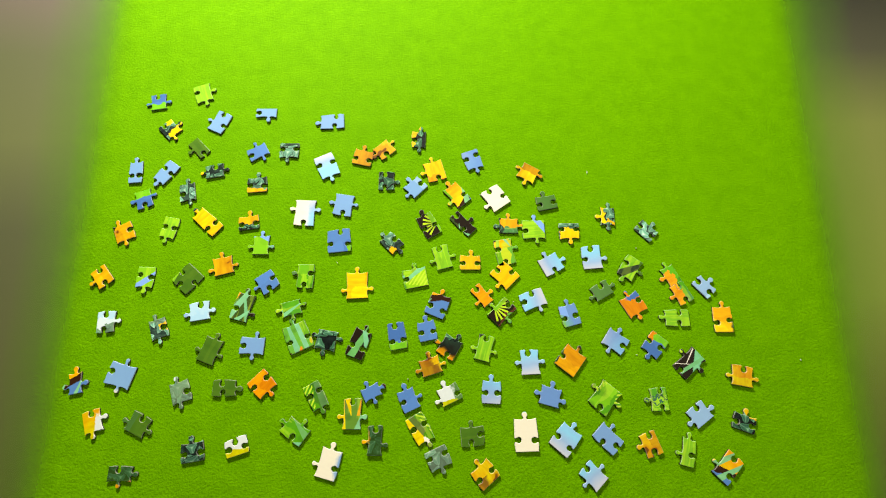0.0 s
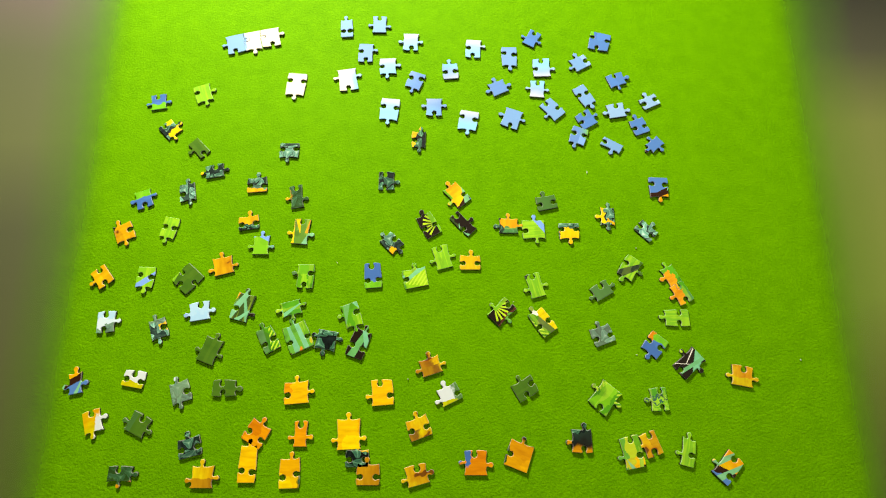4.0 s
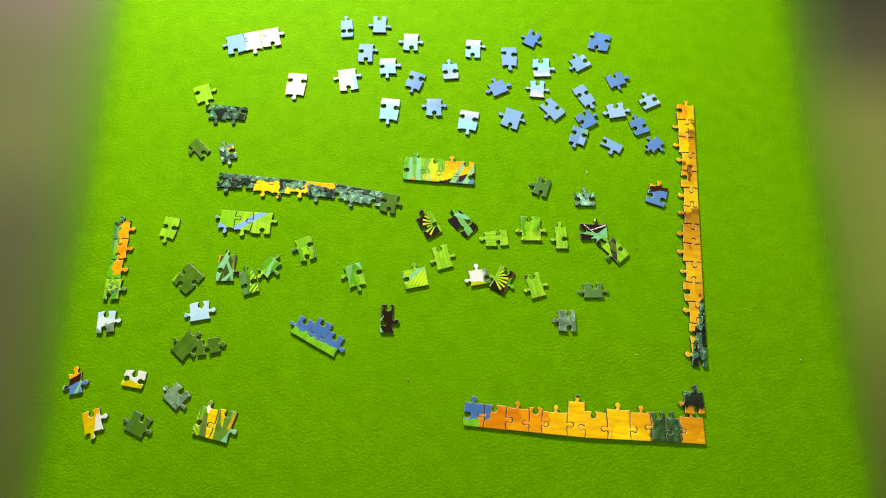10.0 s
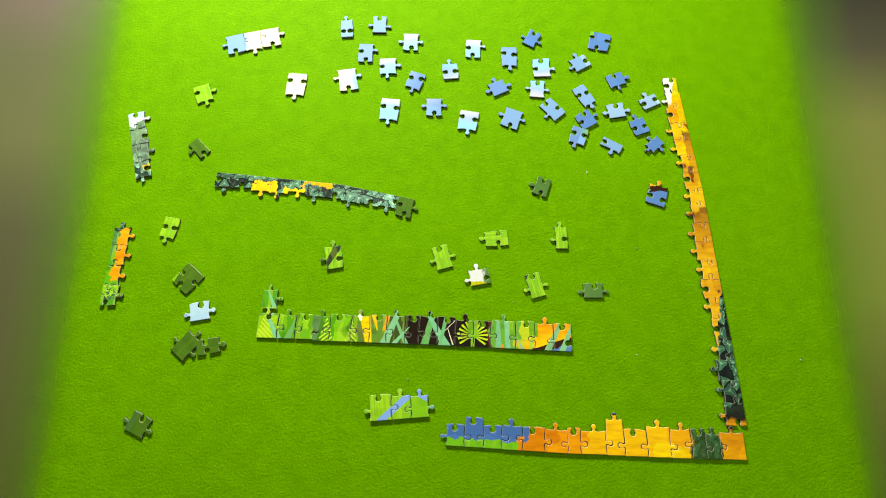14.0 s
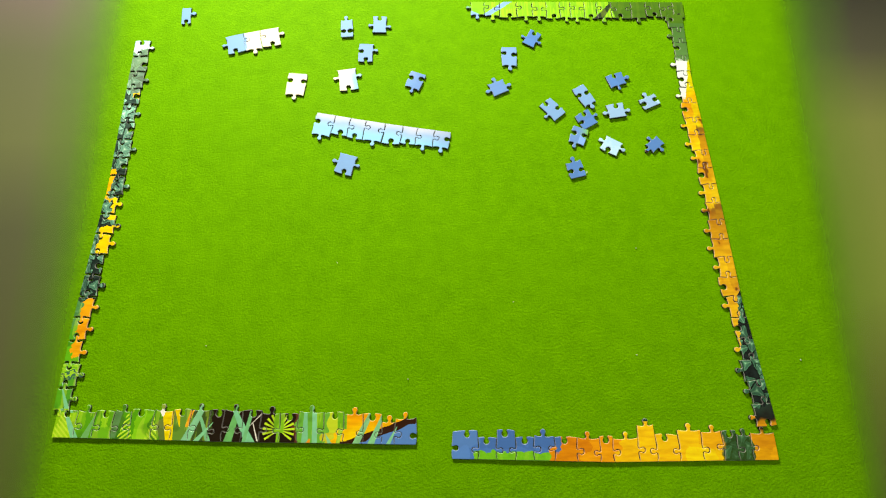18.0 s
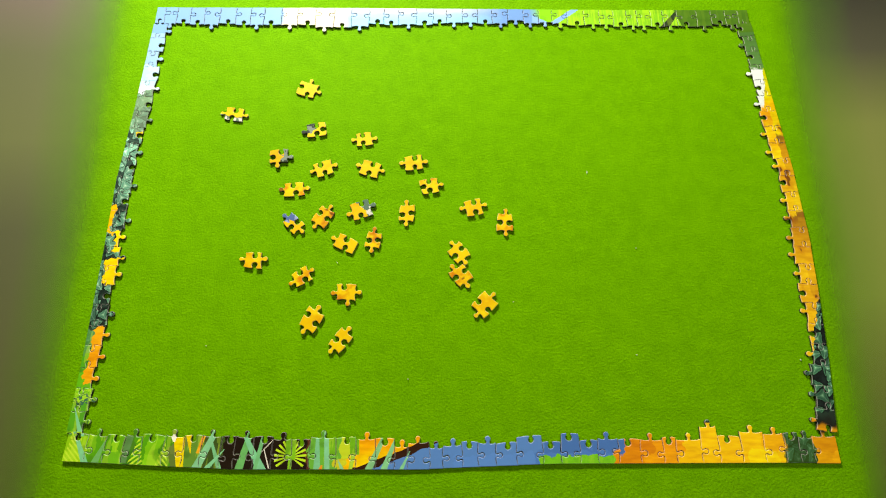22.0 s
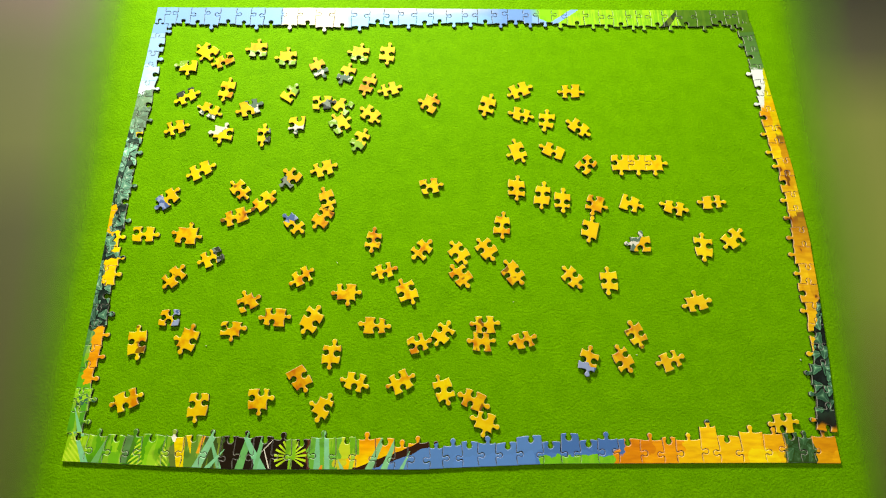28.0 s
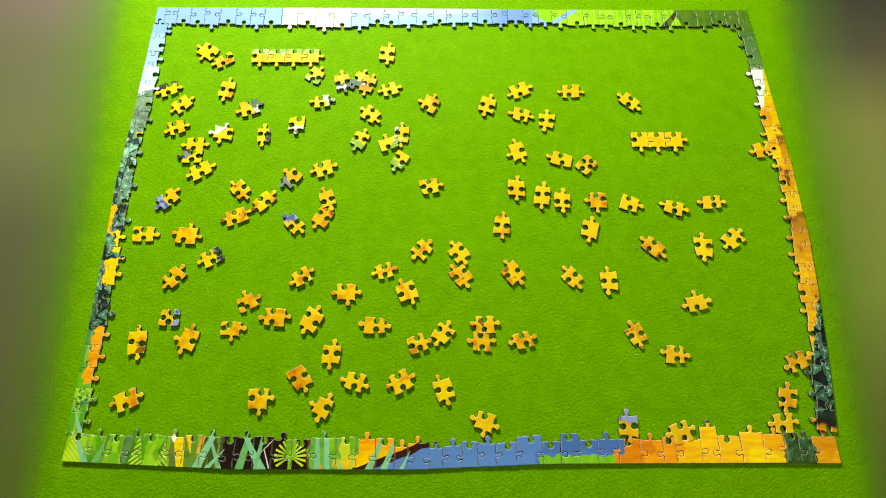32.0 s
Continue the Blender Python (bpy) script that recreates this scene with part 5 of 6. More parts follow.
    walk(edge[92], hops(.0467, .2558, 35, (.7, -.1992, .4479, 203.6, .0002), (2, -.2112, .4594, 192.3, .0002), (18.6, -.1472, .3502, 176.5, .0002), (19.9, -.1922, .4902, 179.5, .0002), (20.3, -.1708, .4897, 180.1, .0002)))
    walk(edge[93], hops(-.1112, -.0027, 345, (.7, -.2181, .4397, 203.6, 0), (2, -.2313, .455, 192.3, 0), (18.6, -.167, .3514, 176.5, 0), (19.9, -.2119, .4904, 179.5, 0), (20.3, -.1911, .4896, 180.1, 0)))
    walk(edge[94], hops(-.3107, .0749, 75, (2, -.2507, .4501, 195, .0001), (18.6, -.1867, .3526, 176.5, .0001), (19.9, -.2317, .4906, 179.5, .0001), (20.3, -.2113, .4896, 180.1, .0001)))
    walk(edge[95], hops(-.3024, .2862, 145, (2.2, .1481, .383, 210, .0002), (18.6, -.2045, .3537, 176.5, .0002), (19.9, -.2495, .4908, 179.5, .0002), (20.3, -.2296, .4896, 180.1, .0002)))
    walk(edge[96], hops(-.2556, .3444, 335, (2.2, .1132, .3625, 40, 0), (18.6, -.2203, .3547, 176.5, 0), (19.9, -.2654, .4909, 179.5, 0), (20.3, -.2458, .4895, 180.1, 0)))
    walk(edge[97], hops(-.1128, .2488, 172, (2.2, .0669, .3523, 160, .0001), (17.5, -.1133, .2956, 165, .0001), (18.6, -.2387, .3558, 176.5, .0001), (19.9, -.2838, .4911, 179.5, .0001), (20.3, -.2646, .4895, 180.1, .0001)))
    walk(edge[98], hops(-.1295, .3471, 95, (2.7, .0667, .4347, 180, .0002), (18.9, -.2785, .4998, 179.6, .0002), (19.9, -.3019, .4912, 179.5, .0002), (20.3, -.2832, .4895, 180.1, .0002)))
    walk(edge[99], hops(.1414, .0218, 225, (2, -.0985, .4385, 178, 0), (18.9, -.295, .4999, 179.6, 0), (19.9, -.3184, .4914, 179.5, 0), (20.3, -.3001, .4894, 180.1, 0)))
    walk(edge[100], hops(-.1908, .1031, 88, (2.7, -.0844, .4766, 0, .0001), (18.9, -.3115, .5, 179.6, .0001), (19.9, -.3349, .4915, 179.5, .0001), (20.3, -.3169, .4894, 180.1, .0001)))
    walk(edge[101], hops(-.3362, .2834, 5, (2.7, -.1227, .47, 5, .0002), (18.9, -.3263, .5001, 179.6, .0002), (19.9, -.3497, .4917, 179.5, .0002), (20.3, -.3321, .4894, 180.1, .0002)))
    walk(edge[102], hops(-.2048, .3574, 90, (2.5, .1743, .3193, 60, 0), (14.9, -.3141, .4884, 185, 0), (18.9, -.3385, .5002, 179.6, 0), (19.9, -.3619, .4918, 179.5, 0), (20.3, -.3446, .4894, 180.1, 0)))
    walk(edge[103], hops(-.0377, .2683, 45, (2.7, .1481, .4243, 30, .0001), (17.2, .1435, -.0834, 0, .0001), (18.6, .0479, .275, 236.7, .0001), (19.6, -.3551, .4784, 264.7, .0001), (20.3, -.343, .4669, 269.2, .0001)))
    walk(edge[104], hops(.2292, .0416, 35, (2, .1914, -.0833, 35, .0002), (3, .1834, .3614, 10, .0002), (18.6, .0367, .2579, 236.7, .0002), (19.6, -.3569, .4588, 264.7, .0002), (20.3, -.3433, .4472, 269.2, .0002)))
    walk(edge[105], hops(.2513, .1629, 312, (2.2, .2214, .3746, 25, 0), (18.2, -.2723, .4291, 225, 0), (19.6, -.3587, .4392, 264.7, 0), (20.3, -.3436, .4274, 269.2, 0)))
    walk(edge[106], hops(-.2463, .135, 10, (14.9, .1743, .3193, 150, .0001), (18.6, -.1796, .2808, 5, .0001), (20.3, -.3438, .4077, 269.2, .0001)))
    walk(edge[107], hops(-.3364, .1253, 275, (13.9, -.3474, .3467, 286.2, .0002), (14.9, -.3568, .4208, 270.6, .0002), (17.9, -.3594, .4422, 271.4, .0002), (18.6, -.357, .4202, 269.9, .0002), (19.3, -.3542, .4107, 268.4, .0002), (20.3, -.3441, .388, 269.2, .0002)))
    walk(edge[108], hops(-.2541, .0598, 290, (6.5, -.2571, .0558, 320, 0), (11.3, -.2136, .0664, 308.2, 0), (12.9, -.3407, .3317, 298.7, 0), (13.9, -.3417, .3271, 286.2, 0), (14.9, -.3566, .4004, 270.6, 0), (17.9, -.3589, .4206, 271.4, 0), (18.6, -.357, .3987, 269.9, 0), (19.3, -.3548, .3892, 268.4, 0), (20.3, -.3444, .3683, 269.1, 0)))
    walk(edge[109], hops(-.0127, .0046, 205, (3, .1284, .1151, 30, .0001), (3.8, .1457, .1135, 20, .0001), (8.2, .1129, .1281, 90, .0001), (11.3, -.201, .0504, 308.2, .0001), (12.9, -.331, .3138, 298.7, .0001), (13.9, -.3359, .3076, 286.2, .0001), (14.9, -.3564, .3799, 270.6, .0001), (17.9, -.3584, .399, 271.4, .0001), (18.6, -.357, .3772, 269.9, .0001), (19.3, -.3554, .3677, 268.4, .0001), (20.3, -.345, .3484, 268, .0001)))
    walk(edge[110], hops(-.2838, .1189, 290, (9.9, -.2421, .3085, 290, .0002), (11.3, -.1883, .0344, 308.2, .0002), (12.9, -.3212, .2959, 298.7, .0002), (13.9, -.3302, .288, 286.2, .0002), (14.9, -.3562, .3595, 270.6, .0002), (17.9, -.3579, .3775, 271.4, .0002), (18.6, -.357, .3557, 269.9, .0002), (19.3, -.356, .3462, 268.4, .0002), (20.3, -.3456, .3287, 268, .0002)))
    walk(edge[111], hops(.2003, .2214, 315, (6.5, .1398, .2563, 0, 0), (12, -.0658, .2525, 168.1, 0), (14.9, -.3559, .3391, 270.6, 0), (17.9, -.3573, .3559, 271.4, 0), (18.6, -.3571, .3342, 269.9, 0), (19.3, -.3566, .3247, 268.4, 0), (20.3, -.3463, .309, 268, 0)))
    walk(edge[112], hops(-.2776, .2621, 103, (9.2, -.0824, .2568, 169.3, .0001), (12, -.085, .2566, 168.1, .0001), (14.9, -.3557, .3187, 270.6, .0001), (17.9, -.3568, .3343, 271.4, .0001), (18.6, -.3571, .3127, 269.9, .0001), (19.3, -.3571, .3032, 268.4, .0001), (20.3, -.347, .2893, 268, .0001)))
    walk(edge[113], hops(-.1754, .3122, 180, (9.2, -.1017, .2605, 169.3, .0002), (12, -.1043, .2606, 168.1, .0002), (14.9, -.3555, .2983, 270.6, .0002), (17.9, -.3563, .3128, 271.4, .0002), (18.6, -.3571, .2912, 269.9, .0002), (19.3, -.3577, .2816, 268.4, .0002), (20.3, -.3474, .2701, 271.4, .0002)))
    walk(edge[114], hops(-.0612, .2069, 315, (6.5, -.0555, .2082, 315, 0), (8.9, -.1244, .2625, 171.2, 0), (9.2, -.1207, .264, 171.9, 0), (12, -.1229, .2642, 172.6, 0), (14.9, -.3553, .2778, 270.6, 0), (17.9, -.3557, .2912, 271.4, 0), (18.6, -.3571, .2697, 269.9, 0), (19.3, -.3583, .2601, 268.4, 0), (20.3, -.3468, .2504, 271.8, 0)))
    walk(edge[115], hops(-.2055, .2702, 5, (6.2, .1582, .2169, 180.2, .0001), (8.9, -.1438, .2655, 171.2, .0001), (9.2, -.1399, .266, 174.1, .0001), (12, -.1422, .2662, 174.1, .0001), (14.9, -.3556, .257, 267.9, .0001), (17.9, -.3552, .2694, 270, .0001), (18.6, -.3572, .2481, 269.7, .0001), (19.3, -.3588, .2387, 269.3, .0001), (20.3, -.3461, .2307, 271.8, .0001)))
    walk(edge[116], hops(.1611, .2368, 88, (5.1, .152, .2194, 180.2, .0002), (6.2, .1386, .2169, 180.2, .0002), (8.9, -.1632, .2685, 171.2, .0002), (9.2, -.1594, .268, 174.1, .0002), (12, -.1618, .2683, 174.1, .0002), (14.9, -.3563, .2366, 267.9, .0002), (17.9, -.3559, .2476, 267.9, .0002), (18.6, -.3573, .2266, 269.5, .0002), (19.3, -.359, .2172, 269.5, .0002), (20.3, -.3455, .211, 271.7, .0002)))
    walk(edge[117], hops(-.3088, .3357, 315, (5.2, .1316, .2193, 180.2, 0), (6.2, .1189, .2168, 180.2, 0), (8.9, -.1822, .2709, 174.8, 0), (9.2, -.179, .2701, 174.1, 0), (12, -.1813, .2703, 174.1, 0), (14.9, -.3571, .2162, 267.9, 0), (17.9, -.3567, .226, 267.9, 0), (18.6, -.3575, .2051, 269.5, 0), (19.3, -.3592, .1957, 269.5, 0), (20.3, -.3451, .1912, 271.1, 0)))
    walk(edge[118], hops(.1207, .2211, 180, (5.3, .1112, .2192, 180.2, .0001), (6.2, .0993, .2167, 180.2, .0001), (8.9, -.2018, .2727, 174.8, .0001), (9.2, -.1985, .2721, 174.1, .0001), (12, -.2008, .2723, 174.1, .0001), (14.9, -.3578, .1958, 267.9, .0001), (17.9, -.3575, .2044, 267.9, .0001), (18.6, -.3577, .1836, 269.5, .0001), (19.3, -.3594, .1742, 269.5, .0001), (20.3, -.3447, .1715, 271.1, .0001)))
    walk(edge[119], hops(-.2526, .287, 10, (6.2, .0796, .2166, 180.2, .0002), (8.9, -.2213, .2745, 174.8, .0002), (9.2, -.218, .2741, 174.1, .0002), (12, -.2204, .2744, 174.1, .0002), (14.9, -.3586, .1754, 267.9, .0002), (17.9, -.3583, .1829, 267.9, .0002), (18.6, -.3579, .1621, 269.5, .0002), (19.3, -.3596, .1527, 269.5, .0002), (20.3, -.3443, .1518, 271.1, .0002)))
    walk(edge[120], hops(-.234, .0077, 10, (2.5, -.2372, .0119, 15, 0), (6.2, -.2312, .0762, 15, 0), (9.2, -.2376, .2761, 174.1, 0), (12, -.2399, .2764, 174.1, 0), (14.9, -.3594, .155, 267.9, 0), (17.9, -.3591, .1613, 267.9, 0), (18.6, -.3581, .1406, 269.5, 0), (19.3, -.3598, .1311, 269.5, 0), (20.3, -.344, .1321, 271.1, 0)))
    walk(edge[121], hops(.0587, .2258, 0, (6.5, .2253, .1457, 67.7, .0001), (8.9, -.3388, .2195, 274.9, .0001), (10.6, -.3382, .2128, 271, .0001), (14.9, -.3601, .1346, 268.2, .0001), (17.9, -.3599, .1398, 267.9, .0001), (18.6, -.3582, .1191, 269.5, .0001), (19.3, -.3599, .1096, 269.5, .0001), (20.3, -.3436, .1124, 271.1, .0001)))
    walk(edge[122], hops(.2278, .156, 117.4, (6.5, .2328, .1639, 67.3, .0002), (8.9, -.3371, .1991, 274.4, .0002), (10.6, -.3379, .1926, 271, .0002), (14.9, -.3602, .1145, 270.2, .0002), (17.9, -.3602, .1185, 270.2, .0002), (18.6, -.3584, .0978, 270.9, .0002), (19.3, -.3601, .0881, 269.7, .0002), (20.3, -.3434, .0925, 269.9, .0002)))
    walk(edge[123], hops(.2187, .1734, 117.4, (6.5, .2406, .182, 66.8, 0), (8.9, -.3365, .1782, 270.5, 0), (10.6, -.3379, .1721, 269, 0), (14.9, -.3601, .094, 270.2, 0), (17.9, -.3601, .0969, 270.2, 0), (18.6, -.3576, .0765, 272.1, 0), (19.3, -.3593, .0671, 273.1, 0), (20.3, -.3435, .0728, 269.9, 0)))
    walk(edge[124], hops(.1929, .0554, 95, (7.2, .248, .2011, 67.3, .0001), (8.9, -.3363, .1578, 270.5, .0001), (10.6, -.3382, .1518, 269, .0001), (14.9, -.3601, .0736, 270.2, .0001), (17.9, -.3601, .0753, 270.2, .0001), (18.6, -.3568, .055, 272.1, .0001), (19.3, -.3582, .0456, 273.1, .0001), (20.3, -.3435, .0531, 269.9, .0001)))
    walk(edge[125], hops(-.1573, .1387, 195, (6.5, -.1828, .1809, 230, .0002), (12.2, -.1782, .1481, 270, .0002), (14.9, -.36, .0532, 270.2, .0002), (18.6, -.356, .0335, 272.1, .0002), (19.3, -.357, .0241, 273.1, .0002), (20.3, -.3435, .0333, 269.9, .0002)))
    walk(inner[0], hops(-.3237, -.1163, 113.5, (21.7, -.1616, .3881, 345, 0), (27.4, -.2821, .4383, 150, 0)))
    walk(inner[1], hops(-.2928, -.1175, 231.1, (21.7, -.148, .3365, 8, .0005), (26.9, -.1444, .3707, 180, .0005), (28.3, -.2793, .3043, 0, .0005)))
    walk(inner[2], hops(-.2626, -.1199, 306, (22, -.0948, .3249, 10, .0002), (26.3, -.0693, .3886, 20, .0002)))
    walk(inner[3], hops(-.2319, -.1217, 204.6, (21.5, -.1861, .3034, 5, .0007), (26.6, -.1699, .2795, 230, .0007)))
    walk(inner[4], hops(-.2068, -.124, 339.6, (22, -.1365, .2902, 200, .0004)))
    walk(inner[5], hops(-.1745, -.1161, 258.2, (21.5, -.087, .2904, 160, 0), (27.2, .0771, .3878, 20, 0)))
    walk(inner[6], hops(-.1463, -.118, 269.3, (21.7, -.0407, .2973, 10, .0005), (26.9, .0404, .3687, 255, .0005)))
    walk(inner[7], hops(-.1183, -.1222, 24.5, (21.7, -.1663, .2658, 5, .0002), (25.7, -.1969, .2522, 45, .0002)))
    walk(inner[8], hops(-.0855, -.1236, 325.3, (21.7, -.0234, .2697, 10, .0007)))
    walk(inner[9], hops(-.0558, -.1168, 207.7, (21.5, -.1633, .2279, 320, .0004)))
    walk(inner[10], hops(-.0302, -.123, 181.1, (21.7, -.133, .2349, 60, 0)))
    walk(inner[11], hops(.0003, -.1198, 149, (21.5, -.0942, .2432, 20, .0005), (26, -.2248, .3642, 20, .0005)))
    walk(inner[12], hops(.025, -.1162, 194.8, (21.5, -.0465, .239, 88, .0002), (26.3, .0777, .3566, 165, .0002)))
    walk(inner[13], hops(.0548, -.123, 319.5, (21.5, .0229, .2462, 15, .0007), (26, .0348, .2007, 130, .0007), (31.3, .2089, .0269, 20, .0007)))
    walk(inner[14], hops(.0883, -.1166, 290.2, (21.5, .0547, .2288, 88, .0004), (26.6, .0517, .2257, 85, .0004)))
    walk(inner[15], hops(.116, -.1171, 18, (21.7, -.1084, .2061, 335, 0), (26, .11, .3122, 335, 0), (31.6, .1179, .3021, 345, 0)))
    walk(inner[16], hops(.1449, -.1198, 18.4, (21.7, -.0792, .2099, 80, .0005), (29.3, .1449, -.1198, 18.4, .0005)))
    walk(inner[17], hops(.1752, -.124, 19.7, (21.7, .0067, .197, 310, .0002)))
    walk(inner[18], hops(.1984, -.1236, 173.8, (21.5, -.2001, .1878, 0, .0007), (27.4, -.3012, .3386, 200, .0007)))
    walk(inner[19], hops(.2327, -.1199, 176.4, (21.7, -.1491, .1711, 30, .0004)))
    walk(inner[20], hops(.2585, -.1212, 232.9, (21.7, .0088, .1735, 305, 0)))
    walk(inner[21], hops(.2879, -.1225, 118.4, (21.5, -.1036, .1558, 0, .0005)))
    walk(inner[22], hops(.315, -.124, 260.3, (21.5, .0324, .1433, 47.5, .0002), (24.9, .0276, -.0837, 0, .0002), (25.7, .315, -.124, 260.3, .0002)))
    walk(inner[23], hops(-.3226, -.152, 217.6, (22, -.1366, .1288, 60, .0007)))
    walk(inner[24], hops(-.2899, -.1547, 319.2, (21.5, -.1072, .1077, 50, .0004), (26.3, .1404, .3406, 140, .0004), (31.9, .1998, .3738, 135, .0004)))
    walk(inner[25], hops(-.262, -.1494, 151.4, (22, -.2402, .3558, 170, 0), (22.5, -.2463, .3687, 2, 0), (25.7, -.2684, .3607, 155, 0), (30.6, -0.0543, 0.3310, 85, 0)))
    walk(inner[26], hops(-.2353, -.1528, 212.4, (22.5, -.2561, .4146, 325, .0005), (26, -.2353, -.1528, 212.4, .0005)))
    walk(inner[27], hops(-.2046, -.148, 337.1, (22.5, -.0951, .3951, 70, .0002)))
    walk(inner[28], hops(-.1712, -.1505, 313.3, (22.2, -.0895, .3565, 325, .0007)))
    walk(inner[29], hops(-.1463, -.154, 292.8, (22.7, -.291, .3685, 30, .0004), (27.4, -.2971, .2543, 225, .0004)))
    walk(inner[30], hops(-.1139, -.1487, 240.3, (22.7, -.2016, .3341, 95, 0), (26.3, -.2609, .4261, 210, 0)))
    walk(inner[31], hops(-.0875, -.1542, 211.6, (22.2, -.2718, .3152, 345, .0005), (26.9, -.2499, .3315, 170, .0005)))
    walk(inner[32], hops(-.0619, -.1488, 16, (22.2, -.2676, .287, 30, .0002)))
    walk(inner[33], hops(-.0295, -.1497, 135.3, (22.2, -.2816, .2538, 0, .0007), (26.6, -.3009, .4178, 0, .0007), (30.6, -.0687, .3199, 200, .0007)))
    walk(inner[34], hops(.0017, -.154, 303.8, (22.7, -.2228, .2656, 315, .0004)))
    walk(inner[35], hops(.0279, -.1494, 102.4, (22.5, -.223, .2345, 20, 0)))
    walk(inner[36], hops(.0594, -.1547, 276.3, (22.7, -.2713, .2139, 357, .0005)))
    walk(inner[37], hops(.0862, -.1531, 199.6, (22.2, -.292, .1928, 50, .0002), (26.3, -.2052, .329, 90, .0002)))
    walk(inner[38], hops(.1115, -.1524, 203, (22.2, -.2775, .1706, 230, .0007)))
    walk(inner[39], hops(.1419, -.1536, 90, (22.7, -.2325, .1633, 210, .0004), (25.7, .1419, -.1536, 90, .0004), (28.9, -.2783, .3179, 0, .0004)))
    walk(inner[40], hops(.175, -.1519, 132.3, (22.5, -.2012, .1452, 30, 0)))
    walk(inner[41], hops(.2055, -.1505, 347.9, (22.5, -.1719, .1303, 355, .0005)))
    walk(inner[42], hops(.231, -.1472, 148.6, (22.7, -.0676, .1772, 18, .0002)))
    walk(inner[43], hops(.2637, -.1517, 204.6, (22.7, -.0444, .1566, 290, .0007)))
    walk(inner[44], hops(.2904, -.1509, 174.1, (22.7, -.2748, .1305, 0, .0004)))
    walk(inner[45], hops(.3172, -.1479, 58.5, (22.5, -.2133, .1187, 355, 0)))
    walk(inner[46], hops(-.318, -.1787, 186.2, (22.5, -.302, .1054, 95, .0005)))
    walk(inner[47], hops(-.2903, -.1791, 49.1, (22.2, -.2539, .1093, 75, .0002)))
    walk(inner[48], hops(-.2648, -.1819, 336.5, (22.7, -.2082, .0831, 0, .0007), (26.3, -.1703, .3445, 0, .0007)))
    walk(inner[49], hops(-.2327, -.1798, 241.7, (22.5, -.2758, .0664, 330, .0004), (25.7, -.2327, -.1798, 241.7, .0004)))
    walk(inner[50], hops(-.2032, -.1813, 354.2, (22.2, -.1432, .0735, 305, 0)))
    walk(inner[51], hops(-.1765, -.1839, 289.5, (22.2, -.091, .0701, 348, .0005)))
    walk(inner[52], hops(-.1486, -.1831, 115.9, (22.2, -.0486, .0707, 28, .0002)))
    walk(inner[53], hops(-.1177, -.1804, 252.5, (22.2, -.0334, .1059, 20, .0007)))
    walk(inner[54], hops(-.0883, -.1793, 295.8, (22.7, -.009, .1156, 235, .0004)))
    walk(inner[55], hops(-.0628, -.1781, 26.1, (22.5, .0142, .0922, 135, 0), (27.4, .0284, .1077, 180, 0)))
    walk(inner[56], hops(-.0281, -.1783, 168.3, (22.2, -.0078, .0638, 287, .0005)))
    walk(inner[57], hops(.0021, -.1808, 279.8, (22.2, .0206, .0548, 340, .0002), (30.3, .2058, .2044, 320, .0002)))
    walk(inner[58], hops(.0308, -.1841, 68.3, (22.5, .0301, .0345, 345, .0007)))
    walk(inner[59], hops(.0541, -.181, 243.1, (22.2, .0536, .083, 358, .0004), (26.3, .0681, .1095, 200, .0004)))
    walk(inner[60], hops(.0834, -.1856, 66, (22.2, .0876, .1171, 325, 0), (27.2, .1867, .2514, 160, 0)))
    walk(inner[61], hops(.1174, -.1851, 95.1, (22.5, .084, .101, 325, .0005), (25.7, .1174, -.1851, 95.1, .0005)))
    walk(inner[62], hops(.1403, -.1824, 264.3, (22.5, .1146, .1205, 85, .0002), (25.7, .0955, .2605, 260, .0002)))
    walk(inner[63], hops(.1692, -.1833, 136.7, (22.2, .1091, .0591, 8, .0007), (26, .2321, .2465, 165, .0007)))
    walk(inner[64], hops(.2032, -.1801, 176.4, (23.2, -.0312, .3547, 310, .0004), (26.9, -.2957, .3787, 210, .0004), (28.6, -.3174, .3874, 200, .0004)))
    walk(inner[65], hops(.228, -.1838, 239.6, (23.2, .0454, .3201, 20, 0), (26.6, .0709, .3113, 110, 0)))
    walk(inner[66], hops(.2631, -.1787, 34.9, (23.9, .0259, .2916, 165, .0005), (26.3, .0691, .2682, 268, .0005)))
    walk(inner[67], hops(.2904, -.1831, 162.1, (23.9, -.03, .1998, 230, .0002)))
    walk(inner[68], hops(.3194, -.1808, 290.2, (23.5, .0962, .1998, 15, .0007), (25.7, .1159, .2542, 88, .0007)))
    walk(inner[69], hops(-.318, -.2093, 242.2, (23.9, .1426, .1988, 20, .0004), (26.9, .1428, .2224, 255, .0004)))
    walk(inner[70], hops(-.2941, -.213, 126.8, (23.9, .1205, .171, 315, 0)))
    walk(inner[71], hops(-.2636, -.2112, 267.2, (23.9, .0608, .1759, 129.2, .0005)))
    walk(inner[72], hops(-.2312, -.2158, 133.5, (23.9, .1569, .1683, 90, .0002)))
    walk(inner[73], hops(-.2044, -.2161, 201.5, (23.5, .1863, .1598, 85, .0007), (25.7, -.2044, -.2161, 201.5, .0007)))
    walk(inner[74], hops(-.1738, -.2118, 151.2, (23.5, .0757, .1548, 335, .0004), (27.2, -.0239, .3698, 60, .0004)))
    walk(inner[75], hops(-.1485, -.2131, 281.6, (23.9, .241, .1464, 15, 0)))
